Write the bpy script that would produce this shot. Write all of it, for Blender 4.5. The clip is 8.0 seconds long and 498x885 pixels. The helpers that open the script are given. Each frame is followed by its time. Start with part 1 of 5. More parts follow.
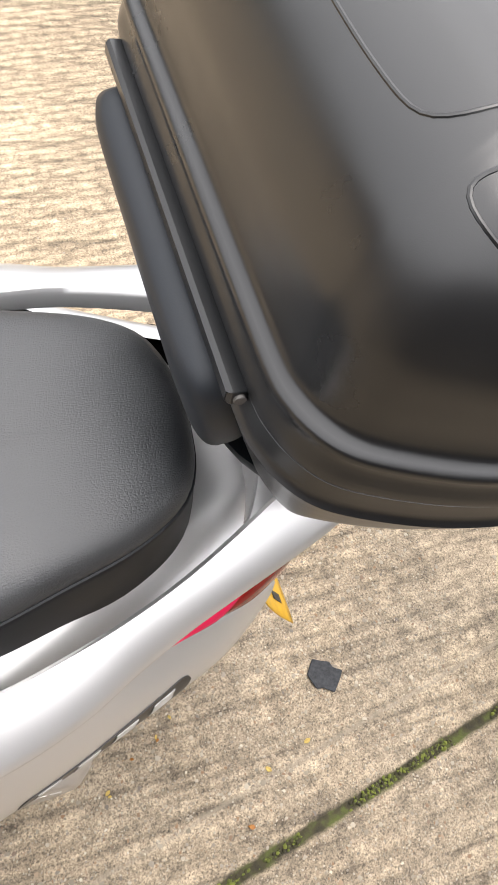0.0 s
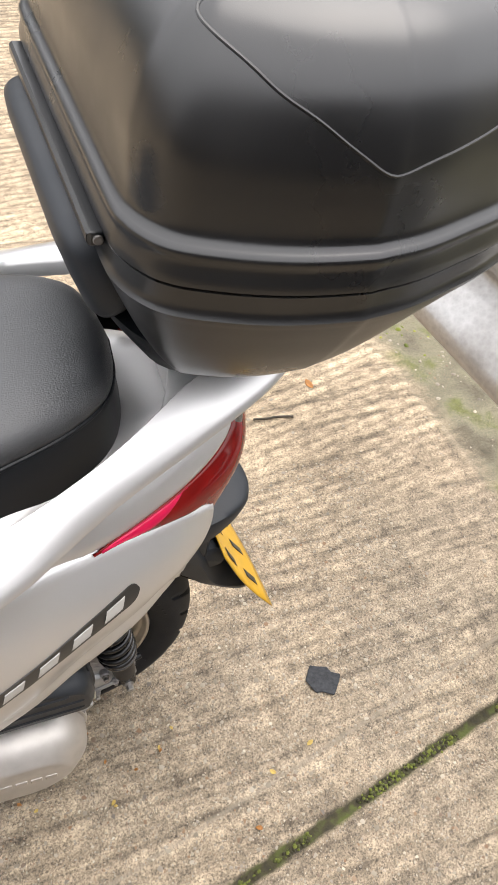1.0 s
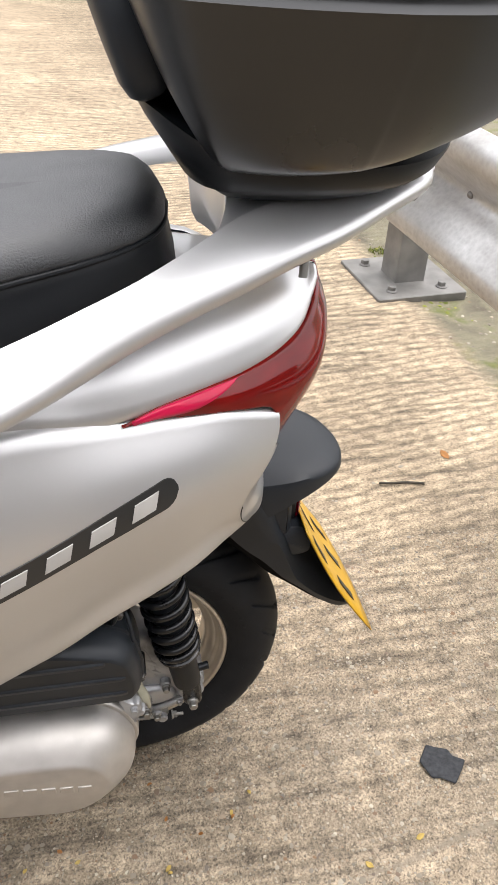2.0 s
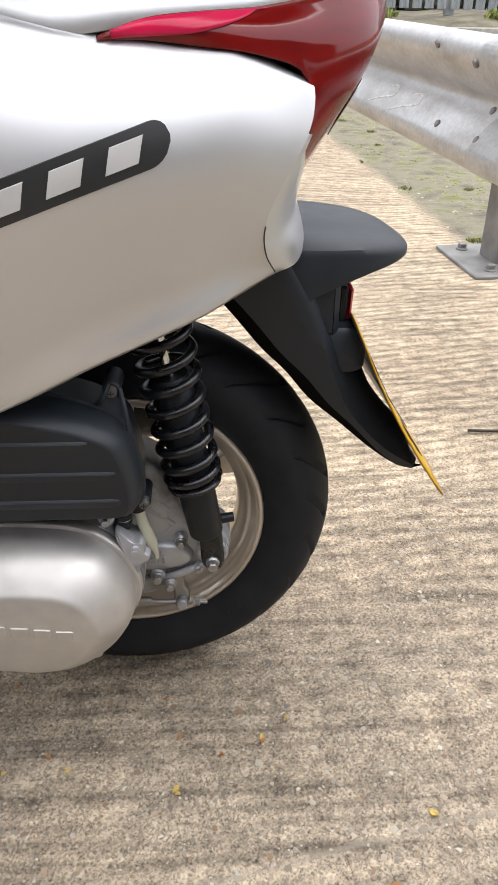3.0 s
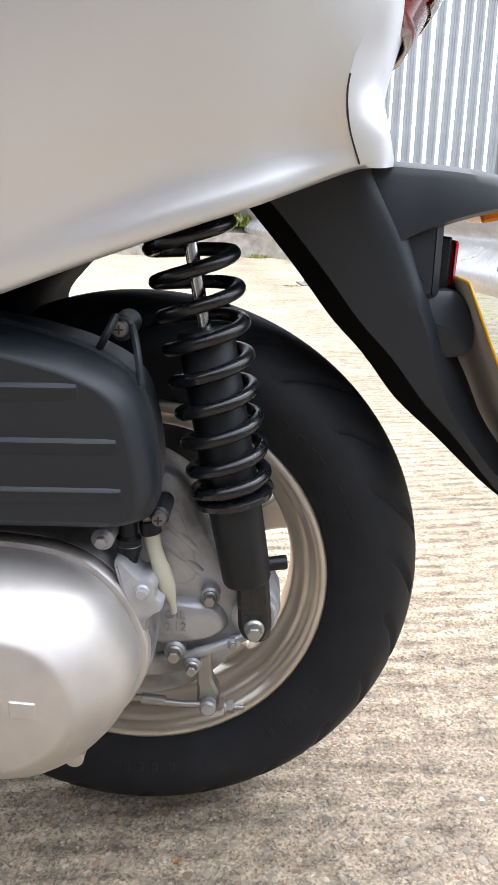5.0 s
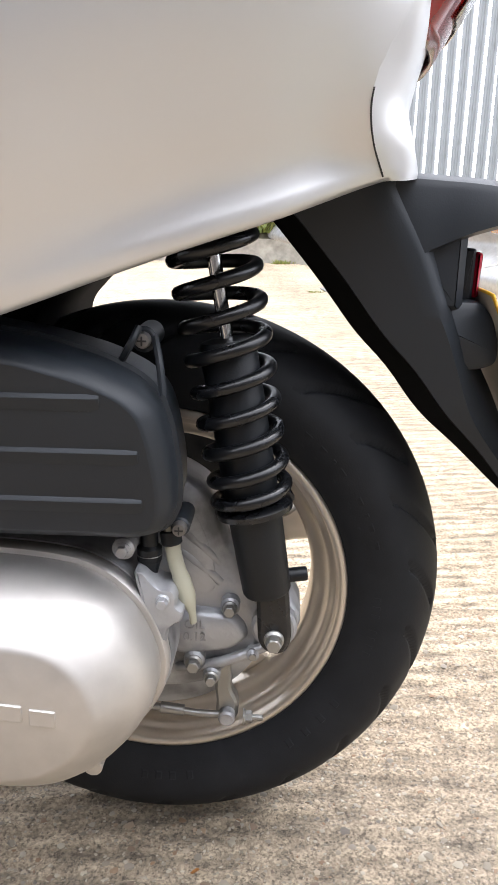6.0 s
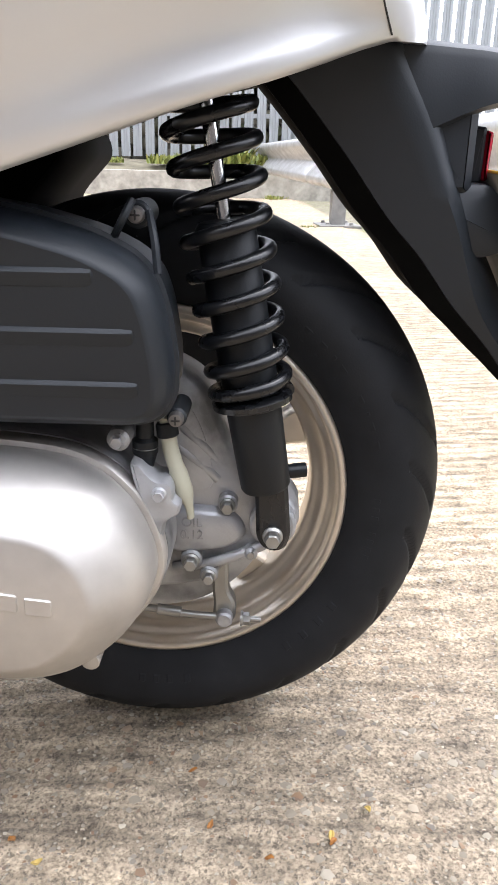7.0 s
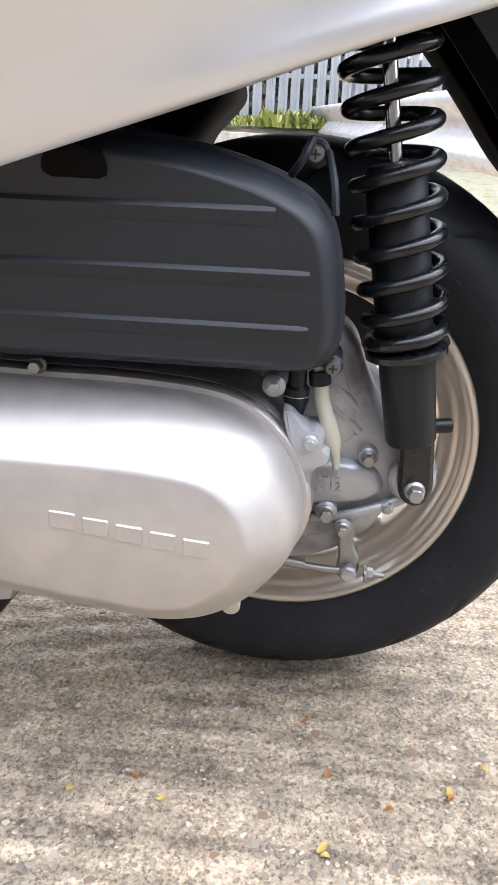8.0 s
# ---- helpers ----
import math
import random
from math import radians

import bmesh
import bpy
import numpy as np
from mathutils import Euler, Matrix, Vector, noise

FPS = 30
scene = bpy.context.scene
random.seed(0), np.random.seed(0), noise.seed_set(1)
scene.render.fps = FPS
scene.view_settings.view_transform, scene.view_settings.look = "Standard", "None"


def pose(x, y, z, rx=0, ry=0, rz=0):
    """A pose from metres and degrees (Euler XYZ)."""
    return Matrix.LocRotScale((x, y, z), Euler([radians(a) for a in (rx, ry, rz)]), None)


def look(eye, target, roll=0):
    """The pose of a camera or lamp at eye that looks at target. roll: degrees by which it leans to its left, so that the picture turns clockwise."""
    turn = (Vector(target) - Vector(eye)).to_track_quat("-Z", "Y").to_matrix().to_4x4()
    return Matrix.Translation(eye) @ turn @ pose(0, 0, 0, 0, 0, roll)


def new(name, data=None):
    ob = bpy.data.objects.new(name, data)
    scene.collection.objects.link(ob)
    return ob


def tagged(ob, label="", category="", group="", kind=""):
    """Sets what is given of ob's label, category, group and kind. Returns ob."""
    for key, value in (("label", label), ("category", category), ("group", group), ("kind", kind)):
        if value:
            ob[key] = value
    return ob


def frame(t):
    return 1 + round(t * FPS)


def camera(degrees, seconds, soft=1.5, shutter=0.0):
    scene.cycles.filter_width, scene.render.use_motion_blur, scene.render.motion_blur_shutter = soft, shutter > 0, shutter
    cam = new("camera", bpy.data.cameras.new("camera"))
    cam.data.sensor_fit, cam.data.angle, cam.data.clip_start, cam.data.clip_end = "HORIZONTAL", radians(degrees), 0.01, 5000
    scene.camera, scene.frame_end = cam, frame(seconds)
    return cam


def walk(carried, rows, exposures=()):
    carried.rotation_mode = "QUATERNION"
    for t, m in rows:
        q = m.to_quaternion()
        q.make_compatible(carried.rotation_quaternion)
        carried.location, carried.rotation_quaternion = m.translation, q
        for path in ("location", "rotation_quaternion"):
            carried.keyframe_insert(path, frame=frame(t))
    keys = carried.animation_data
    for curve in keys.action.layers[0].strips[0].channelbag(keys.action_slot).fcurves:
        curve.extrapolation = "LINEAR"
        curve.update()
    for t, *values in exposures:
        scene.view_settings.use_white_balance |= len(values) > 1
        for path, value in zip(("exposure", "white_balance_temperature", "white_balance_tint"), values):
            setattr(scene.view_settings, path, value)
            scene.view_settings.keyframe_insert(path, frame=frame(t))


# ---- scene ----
cam = camera(35.8, 8.0)

PATH = [
    (0, (-0.0985, -0.3318, 1.282), (0.6714, 0.6228, -0.4957), 25.2),
    (0.5, (-0.1, -0.4636, 1.2884), (0.6931, 0.6256, -0.3996), 18.4),
    (1, (-0.0652, -0.5582, 1.2701), (0.6707, 0.6941, -0.3283), 12.5),
    (1.5, (-0.0323, -0.6442, 1.2031), (0.5335, 0.8567, -0.243), 6.7),
    (2, (0.0169, -0.6658, 1.013), (0.3879, 1.0314, -0.2711), 3.4),
    (2.2, (0.0349, -0.6877, 0.9385), (0.3335, 1.0671, -0.2851), 2.9),
    (3.3, (0.0975, -0.69, 0.6383), (0.1827, 1.1965, -0.4093), 0.5),
    (3.5, (0.1016, -0.6469, 0.6016), (0.1811, 1.2775, -0.3758), 0.5),
    (4, (0.0863, -0.544, 0.4903), (0.1508, 1.438, -0.3672), 1.6),
    (4.5, (0.0896, -0.5451, 0.4741), (0.117, 1.4754, -0.2873), 1.3),
    (5, (0.0858, -0.5688, 0.4838), (0.0625, 1.5024, -0.1296), 1.3),
    (5.2, (0.0826, -0.5698, 0.5033), (0.0248, 1.5118, -0.0691), 1.4),
    (6.3, (0.0902, -0.5657, 0.4741), (0.0051, 1.4949, -0.1696), 1.3),
    (6.5, (0.0925, -0.5614, 0.4644), (0.0232, 1.4859, -0.2192), 1.4),
    (7, (0.0827, -0.5634, 0.4525), (0.026, 1.461, -0.3002), 1.5),
    (7.5, (0.0525, -0.5638, 0.4428), (-0.0382, 1.4385, -0.3607), 1.7),
    (8, (0.0167, -0.5685, 0.4385), (-0.1456, 1.4148, -0.4018), 2.7),
]
walk(cam, [(t, look(eye, target, roll)) for t, eye, target, roll in PATH],
     exposures=[(0, 0.5, 6700, 12), (2.2, 0.4, 6600, 12), (3.5, 0.46, 6150, 12), (4.5, 0.86, 6050, 12), (5.2, 0.98, 6000, 12), (6.5, 1.04, 6300, 13), (7.1, 1.1, 6050, 13), (8, 1.27, 5900, 14)])

# ---- light ----
world = bpy.data.worlds.new("overcast")
scene.world = world
world.use_nodes = True
wn = world.node_tree.nodes
wl = world.node_tree.links
sky = wn.new("ShaderNodeTexSky")
sky.sky_type = "NISHITA"
sky.sun_disc = False
sky.sun_elevation = radians(68)
sky.sun_rotation = radians(72)
sky.air_density = 1.0
sky.dust_density = 3.0
soft_white = wn.new("ShaderNodeMixRGB")
soft_white.inputs["Fac"].default_value = 0.75
place = wn.new("ShaderNodeTexCoord")
height = wn.new("ShaderNodeSeparateXYZ")
cloud = wn.new("ShaderNodeValToRGB")
cloud.color_ramp.elements[0].color = (0.5, 0.503, 0.51, 1)
cloud.color_ramp.elements[0].position = 0.0
cloud.color_ramp.elements[1].color = (0.98, 0.985, 1.0, 1)
cloud.color_ramp.elements[1].position = 0.85
lift = wn.new("ShaderNodeVectorMath")
lift.operation = "SCALE"
lift.inputs["Scale"].default_value = 19.0
wl.new(place.outputs["Generated"], height.inputs["Vector"])
wl.new(height.outputs["Z"], cloud.inputs["Fac"])
wl.new(cloud.outputs["Color"], lift.inputs[0])
wl.new(lift.outputs["Vector"], soft_white.inputs["Color2"])
wl.new(sky.outputs["Color"], soft_white.inputs["Color1"])
wl.new(soft_white.outputs["Color"], wn["Background"].inputs["Color"])
wn["Background"].inputs["Strength"].default_value = 0.15

sun_data = bpy.data.lights.new("sun", "SUN")
sun_data.energy = 1.5
sun_data.angle = radians(48)
sun_data.color = (1.0, 0.97, 0.93)
sun = new("sun", sun_data)
sun.matrix_world = look((0.77, 0.25, 2.0), (0, 0, 0))


# ---- materials ----
def material(name, color, rough=0.5, metal=0.0, coat=0.0):
    m = bpy.data.materials.new(name)
    m.use_nodes = True
    b = m.node_tree.nodes["Principled BSDF"]
    b.inputs["Base Color"].default_value = (*color, 1)
    b.inputs["Roughness"].default_value = rough
    b.inputs["Metallic"].default_value = metal
    b.inputs["Coat Weight"].default_value = coat
    b.inputs["Coat Roughness"].default_value = 0.08
    return m


def tex(m, kind, scale, detail=3.0, stretch=(1, 1, 1), turn=0.0):
    """A texture node in object metres, stretched and turned about z."""
    n = m.node_tree.nodes
    co = n.new("ShaderNodeTexCoord")
    mp = n.new("ShaderNodeMapping")
    mp.inputs["Scale"].default_value = stretch
    mp.inputs["Rotation"].default_value = (0, 0, turn)
    m.node_tree.links.new(co.outputs["Object"], mp.inputs["Vector"])
    t = n.new(kind)
    t.inputs["Scale"].default_value = scale
    if "Detail" in t.inputs:
        t.inputs["Detail"].default_value = detail
    m.node_tree.links.new(mp.outputs["Vector"], t.inputs["Vector"])
    return t


def ramp(m, source, stops):
    r = m.node_tree.nodes.new("ShaderNodeValToRGB")
    e = r.color_ramp.elements
    while len(e) < len(stops):
        e.new(0.5)
    for k, (p, c) in enumerate(stops):
        e[k].position = p
        e[k].color = (*c, 1) if len(c) == 3 else c
    m.node_tree.links.new(source, r.inputs["Fac"])
    return r.outputs["Color"]


def grey(v):
    return (v, v, v)


def mix(m, fac, a, b, mode="MIX"):
    x = m.node_tree.nodes.new("ShaderNodeMixRGB")
    x.blend_type = mode
    for key, v in (("Fac", fac), ("Color1", a), ("Color2", b)):
        if isinstance(v, (int, float)):
            x.inputs[key].default_value = v
        elif isinstance(v, tuple):
            x.inputs[key].default_value = (*v, 1)
        else:
            m.node_tree.links.new(v, x.inputs[key])
    return x.outputs["Color"]


def bump(m, height, strength, distance, under=None):
    b = m.node_tree.nodes.new("ShaderNodeBump")
    b.inputs["Strength"].default_value = strength
    b.inputs["Distance"].default_value = distance
    m.node_tree.links.new(height, b.inputs["Height"])
    if under is not None:
        m.node_tree.links.new(under, b.inputs["Normal"])
    return b.outputs["Normal"]


def put(m, key, source):
    m.node_tree.links.new(source, m.node_tree.nodes["Principled BSDF"].inputs[key])
    return m


def paint_silver():
    m = material("silver_paint", (0.66, 0.655, 0.65), 0.36, 0.75, 0.5)
    m.node_tree.nodes["Principled BSDF"].inputs["Coat Roughness"].default_value = 0.03
    dust = tex(m, "ShaderNodeTexNoise", 9, 2)
    put(m, "Base Color", ramp(m, dust.outputs["Fac"], [(0.0, (0.59, 0.588, 0.587)), (1.0, (0.66, 0.657, 0.655))]))
    put(m, "Roughness", ramp(m, dust.outputs["Fac"], [(0.0, grey(0.34)), (1.0, grey(0.44))]))
    return m


def plastic_black(name, base, rough, grain, strength, gloss=0.5, coat=0.0):
    m = material(name, grey(base), rough, 0.0, coat)
    m.node_tree.nodes["Principled BSDF"].inputs["Specular IOR Level"].default_value = gloss
    m.node_tree.nodes["Principled BSDF"].inputs["Coat Roughness"].default_value = 0.3
    fine = tex(m, "ShaderNodeTexNoise", grain, 2)
    wear = tex(m, "ShaderNodeTexNoise", 11, 7)
    put(m, "Base Color", ramp(m, wear.outputs["Fac"], [(0.3, (base * 0.66, base * 0.85, base * 1.15)), (0.62, (base * 0.85, base * 1.08, base * 1.4)), (0.8, (base * 1.35, base * 1.6, base * 1.85))]))
    put(m, "Roughness", ramp(m, wear.outputs["Fac"], [(0.3, grey(rough - 0.05)), (0.75, grey(rough + 0.1))]))
    put(m, "Normal", bump(m, fine.outputs["Fac"], strength, 0.0005))
    return m


def leather():
    m = material("seat_vinyl", grey(0.02), 0.42)
    m.node_tree.nodes["Principled BSDF"].inputs["Specular IOR Level"].default_value = 1.0
    cell = tex(m, "ShaderNodeTexVoronoi", 420, 3.0, (0.85, 1.15, 1))
    cell.feature = "DISTANCE_TO_EDGE"
    big = tex(m, "ShaderNodeTexNoise", 22, 4)
    warp = mix(m, 0.06, cell.outputs["Distance"], big.outputs["Fac"])
    put(m, "Base Color", ramp(m, big.outputs["Fac"], [(0.3, (0.016, 0.0175, 0.02)), (0.7, (0.024, 0.026, 0.029))]))
    put(m, "Roughness", ramp(m, big.outputs["Fac"], [(0.3, grey(0.38)), (0.7, grey(0.5))]))
    put(m, "Normal", bump(m, warp, 0.65, 0.0018))
    return m


def cast_metal(name, base, rough, grain=260):
    m = material(name, base, rough, 0.5)
    fine = tex(m, "ShaderNodeTexNoise", grain, 4)
    dirt = tex(m, "ShaderNodeTexNoise", 26, 6)
    dark = tuple(c * 0.42 for c in base)
    put(m, "Base Color", ramp(m, dirt.outputs["Fac"], [(0.32, dark), (0.5, base), (0.8, tuple(min(1, c * 1.1) for c in base))]))
    put(m, "Roughness", ramp(m, dirt.outputs["Fac"], [(0.3, grey(rough + 0.15)), (0.7, grey(rough))]))
    swirl = tex(m, "ShaderNodeTexNoise", 70, 5)
    put(m, "Normal", bump(m, fine.outputs["Fac"], 0.3, 0.0008, bump(m, swirl.outputs["Fac"], 0.35, 0.003)))
    return m


def smooth_metal(name, base, rough, metal=1.0):
    m = material(name, base, rough, metal)
    n = tex(m, "ShaderNodeTexNoise", 30, 5)
    put(m, "Base Color", ramp(m, n.outputs["Fac"], [(0.3, tuple(c * 0.82 for c in base)), (0.7, base)]))
    put(m, "Roughness", ramp(m, n.outputs["Fac"], [(0.3, grey(rough + 0.08)), (0.7, grey(rough))]))
    return m


def tyre_rubber():
    m = material("tyre_rubber", grey(0.01), 0.62)
    m.node_tree.nodes["Principled BSDF"].inputs["Specular IOR Level"].default_value = 0.22
    n = tex(m, "ShaderNodeTexNoise", 35, 6)
    put(m, "Base Color", ramp(m, n.outputs["Fac"], [(0.3, (0.0105, 0.0115, 0.0138)), (0.65, (0.015, 0.0164, 0.019)), (0.85, (0.028, 0.029, 0.031))]))
    f = tex(m, "ShaderNodeTexNoise", 700, 2)
    put(m, "Normal", bump(m, f.outputs["Fac"], 0.2, 0.0005))
    return m


def lens(name, color, rough=0.08):
    m = material(name, color, rough, 0.0, 0.0)
    m.node_tree.nodes["Principled BSDF"].inputs["Specular IOR Level"].default_value = 0.4
    w = tex(m, "ShaderNodeTexNoise", 25, 2, (1, 0.3, 3))
    dark = tuple(c * 0.55 for c in color)
    put(m, "Base Color", ramp(m, w.outputs["Fac"], [(0.2, dark), (0.8, color)]))
    return m


def galvanised():
    m = material("galvanised_steel", (0.7, 0.7, 0.69), 0.4, 0.8)
    a = tex(m, "ShaderNodeTexNoise", 6, 8, (1, 1, 3))
    s = tex(m, "ShaderNodeTexVoronoi", 70)
    base = ramp(m, a.outputs["Fac"], [(0.25, (0.31, 0.3, 0.285)), (0.5, (0.38, 0.375, 0.37)), (0.75, (0.43, 0.43, 0.425))])
    put(m, "Base Color", mix(m, 0.12, base, s.outputs["Distance"], "OVERLAY"))
    put(m, "Roughness", ramp(m, a.outputs["Fac"], [(0.3, grey(0.6)), (0.7, grey(0.38))]))
    f = tex(m, "ShaderNodeTexNoise", 120, 3)
    put(m, "Normal", bump(m, f.outputs["Fac"], 0.1, 0.002))
    return m


def plain(name, base, rough=0.6, var=0.25, scale=40, metal=0.0):
    m = material(name, base, rough, metal)
    n = tex(m, "ShaderNodeTexNoise", scale, 5)
    put(m, "Base Color", ramp(m, n.outputs["Fac"], [(0.3, tuple(c * (1 - var) for c in base)), (0.7, tuple(min(1, c * (1 + var)) for c in base))]))
    return m


RIDGE = radians(15)        # the way the concrete was brushed
JOINT = radians(11.7)      # the way of the mossy joint
JOINT_AT = (0.437, -0.322)
EDGE_A, EDGE_B = (1.03, 0.0), (0.74, 3.4)   # edge of the slab towards the guard rail


def line_mask(m, at, angle, near, far):
    """0 on one side of a line on the ground and 1 on the other, between two distances from it."""
    n, l = m.node_tree.nodes, m.node_tree.links
    co = n.new("ShaderNodeTexCoord")
    d = n.new("ShaderNodeVectorMath")
    d.operation = "DOT_PRODUCT"
    nx, ny = -math.sin(angle), math.cos(angle)
    d.inputs[1].default_value = (nx, ny, 0)
    l.new(co.outputs["Object"], d.inputs[0])
    w = tex(m, "ShaderNodeTexNoise", 30, 4)
    add = n.new("ShaderNodeMath")
    add.operation = "MULTIPLY_ADD"
    add.inputs[1].default_value = 0.012
    l.new(w.outputs["Fac"], add.inputs[0])
    l.new(d.outputs["Value"], add.inputs[2])
    r = n.new("ShaderNodeMapRange")
    base = at[0] * nx + at[1] * ny + 0.006
    r.inputs["From Min"].default_value = base + near
    r.inputs["From Max"].default_value = base + far
    l.new(add.outputs[0], r.inputs["Value"])
    return r.outputs["Result"]


def concrete():
    m = material("brushed_concrete", (0.3, 0.27, 0.23), 0.9)
    big = tex(m, "ShaderNodeTexNoise", 2.2, 6)
    mid = tex(m, "ShaderNodeTexNoise", 30, 8)
    grit = tex(m, "ShaderNodeTexNoise", 300, 6)
    ridges = tex(m, "ShaderNodeTexNoise", 1.0, 7, (3.5, 58, 1), -RIDGE)
    agg = tex(m, "ShaderNodeTexVoronoi", 105)
    agg2 = tex(m, "ShaderNodeTexVoronoi", 260)
    lines = tex(m, "ShaderNodeTexWave", 11.5, 4, (1, 1, 1), -RIDGE)
    lines.bands_direction = "Y"
    lines.inputs["Distortion"].default_value = 2.0
    lines.inputs["Detail Scale"].default_value = 1.2
    lines.inputs["Detail Roughness"].default_value = 0.7
    base = ramp(m, big.outputs["Fac"], [(0.3, (0.1, 0.078, 0.053)), (0.55, (0.124, 0.098, 0.067)), (0.75, (0.15, 0.12, 0.083))])
    base = mix(m, 0.6, base, ramp(m, mid.outputs["Fac"], [(0.3, grey(0.22)), (0.5, grey(0.5)), (0.72, grey(0.75))]), "OVERLAY")
    worn = ramp(m, tex(m, "ShaderNodeTexNoise", 7, 4).outputs["Fac"], [(0.35, grey(0.2)), (0.6, grey(0.75))])
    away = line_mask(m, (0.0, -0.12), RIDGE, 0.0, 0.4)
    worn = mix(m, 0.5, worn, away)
    base = mix(m, worn, base, mix(m, 0.6, base, ramp(m, lines.outputs["Fac"], [(0.05, grey(0.24)), (0.3, grey(0.5)), (1.0, grey(0.64))]), "OVERLAY"))
    base = mix(m, 0.8, base, ramp(m, ridges.outputs["Fac"], [(0.3, grey(0.2)), (0.47, grey(0.5)), (0.68, grey(0.7))]), "OVERLAY")
    base = mix(m, 0.45, base, ramp(m, grit.outputs["Fac"], [(0.34, grey(0.15)), (0.5, grey(0.5)), (0.66, grey(0.85))]), "OVERLAY")
    for size, share in ((150, 0.4), (280, 0.9), (560, 0.75)):
        grain = tex(m, "ShaderNodeTexVoronoi", size)
        base = mix(m, share, base, ramp(m, grain.outputs["Color"], [(0.1, grey(0.12)), (0.4, grey(0.46)), (0.6, grey(0.54)), (0.85, grey(0.86))]), "OVERLAY")
    stone = ramp(m, agg.outputs["Color"], [(0.0, (0.06, 0.05, 0.045)), (0.3, (0.2, 0.165, 0.125)), (0.55, (0.32, 0.275, 0.21)), (0.8, (0.5, 0.46, 0.38)), (1.0, (0.27, 0.15, 0.08))])
    spot = ramp(m, agg.outputs["Distance"], [(0.24, grey(1)), (0.36, grey(0))])
    pick = ramp(m, mid.outputs["Fac"], [(0.44, grey(0)), (0.58, grey(0.9))])
    both = mix(m, 1.0, spot, pick, "MULTIPLY")
    base = mix(m, both, base, stone)
    chips = tex(m, "ShaderNodeTexVoronoi", 230)
    tone = ramp(m, chips.outputs["Color"], [(0.0, (0.035, 0.031, 0.027)), (0.22, (0.06, 0.054, 0.047)), (0.4, (0.07, 0.06, 0.05)), (0.45, (0.34, 0.31, 0.25)), (0.66, (0.26, 0.22, 0.165)), (0.8, (0.44, 0.41, 0.35)), (1.0, (0.22, 0.13, 0.07))])
    shown = ramp(m, chips.outputs["Distance"], [(0.16, grey(1)), (0.3, grey(0))])
    few = ramp(m, tex(m, "ShaderNodeTexNoise", 110, 3).outputs["Fac"], [(0.5, grey(0)), (0.58, grey(0.85))])
    base = mix(m, mix(m, 1.0, shown, few, "MULTIPLY"), base, tone)
    pit = ramp(m, agg2.outputs["Distance"], [(0.12, grey(0.12)), (0.3, grey(1))])
    pitted = ramp(m, tex(m, "ShaderNodeTexNoise", 75, 4).outputs["Fac"], [(0.42, grey(0)), (0.58, grey(0.9))])
    base = mix(m, pitted, base, mix(m, 1.0, base, pit, "MULTIPLY"))
    # shade beside the scooter painted into the slab colour, patchy, fading out across it
    near_shade = ramp(m, away, [(0.0, grey(0.95)), (1.0, grey(0.0))])
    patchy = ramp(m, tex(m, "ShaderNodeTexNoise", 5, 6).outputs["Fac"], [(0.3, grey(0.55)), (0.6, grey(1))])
    base = mix(m, mix(m, 1.0, near_shade, patchy, "MULTIPLY"), base, mix(m, 1.0, base, (0.64, 0.66, 0.7), "MULTIPLY"))
    # pale trowelled line beside the joint
    beside = (JOINT_AT[0] - 0.097 * math.sin(JOINT), JOINT_AT[1] + 0.097 * math.cos(JOINT))
    stripe = mix(m, 1.0, line_mask(m, beside, JOINT, -0.006, -0.001), line_mask(m, beside, JOINT, 0.006, 0.001), "MULTIPLY")
    base = mix(m, mix(m, 0.6, grey(0.0), stripe), base, (0.25, 0.215, 0.165))
    soil = tex(m, "ShaderNodeTexNoise", 9, 8)
    soil_c = ramp(m, soil.outputs["Fac"], [(0.25, (0.07, 0.06, 0.04)), (0.42, (0.14, 0.125, 0.085)), (0.55, (0.18, 0.165, 0.11)), (0.64, (0.12, 0.125, 0.045)), (0.8, (0.14, 0.155, 0.03))])
    edge = line_mask(m, EDGE_A, math.atan2(EDGE_B[1] - EDGE_A[1], EDGE_B[0] - EDGE_A[0]), 0.02, -0.06)
    base = mix(m, edge, base, mix(m, 0.5, soil_c, ramp(m, grit.outputs["Fac"], [(0.3, grey(0.2)), (0.7, grey(0.8))]), "OVERLAY"))
    up = line_mask(m, JOINT_AT, JOINT, -0.0135, -0.007)
    down = line_mask(m, JOINT_AT, JOINT, 0.0135, 0.007)
    moss_n = tex(m, "ShaderNodeTexNoise", 40, 5)
    moss = ramp(m, moss_n.outputs["Fac"], [(0.35, (0.026, 0.022, 0.013)), (0.5, (0.042, 0.038, 0.016)), (0.65, (0.065, 0.078, 0.016))])
    base = mix(m, mix(m, 1.0, up, down, "MULTIPLY"), base, moss)
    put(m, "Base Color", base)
    n1 = bump(m, ridges.outputs["Fac"], 0.5, 0.005)
    n1 = bump(m, lines.outputs["Fac"], 0.3, 0.003, n1)
    n2 = bump(m, grit.outputs["Fac"], 0.5, 0.002, n1)
    n3 = bump(m, agg.outputs["Distance"], 0.35, 0.003, n2)
    put(m, "Normal", n3)
    return m


def island(name, stops, rough=0.7):
    m = material(name, stops[0][1], rough)
    g = m.node_tree.nodes.new("ShaderNodeNewGeometry")
    put(m, "Base Color", ramp(m, g.outputs["Random Per Island"], stops))
    f = tex(m, "ShaderNodeTexNoise", 300, 3)
    put(m, "Normal", bump(m, f.outputs["Fac"], 0.3, 0.001))
    return m


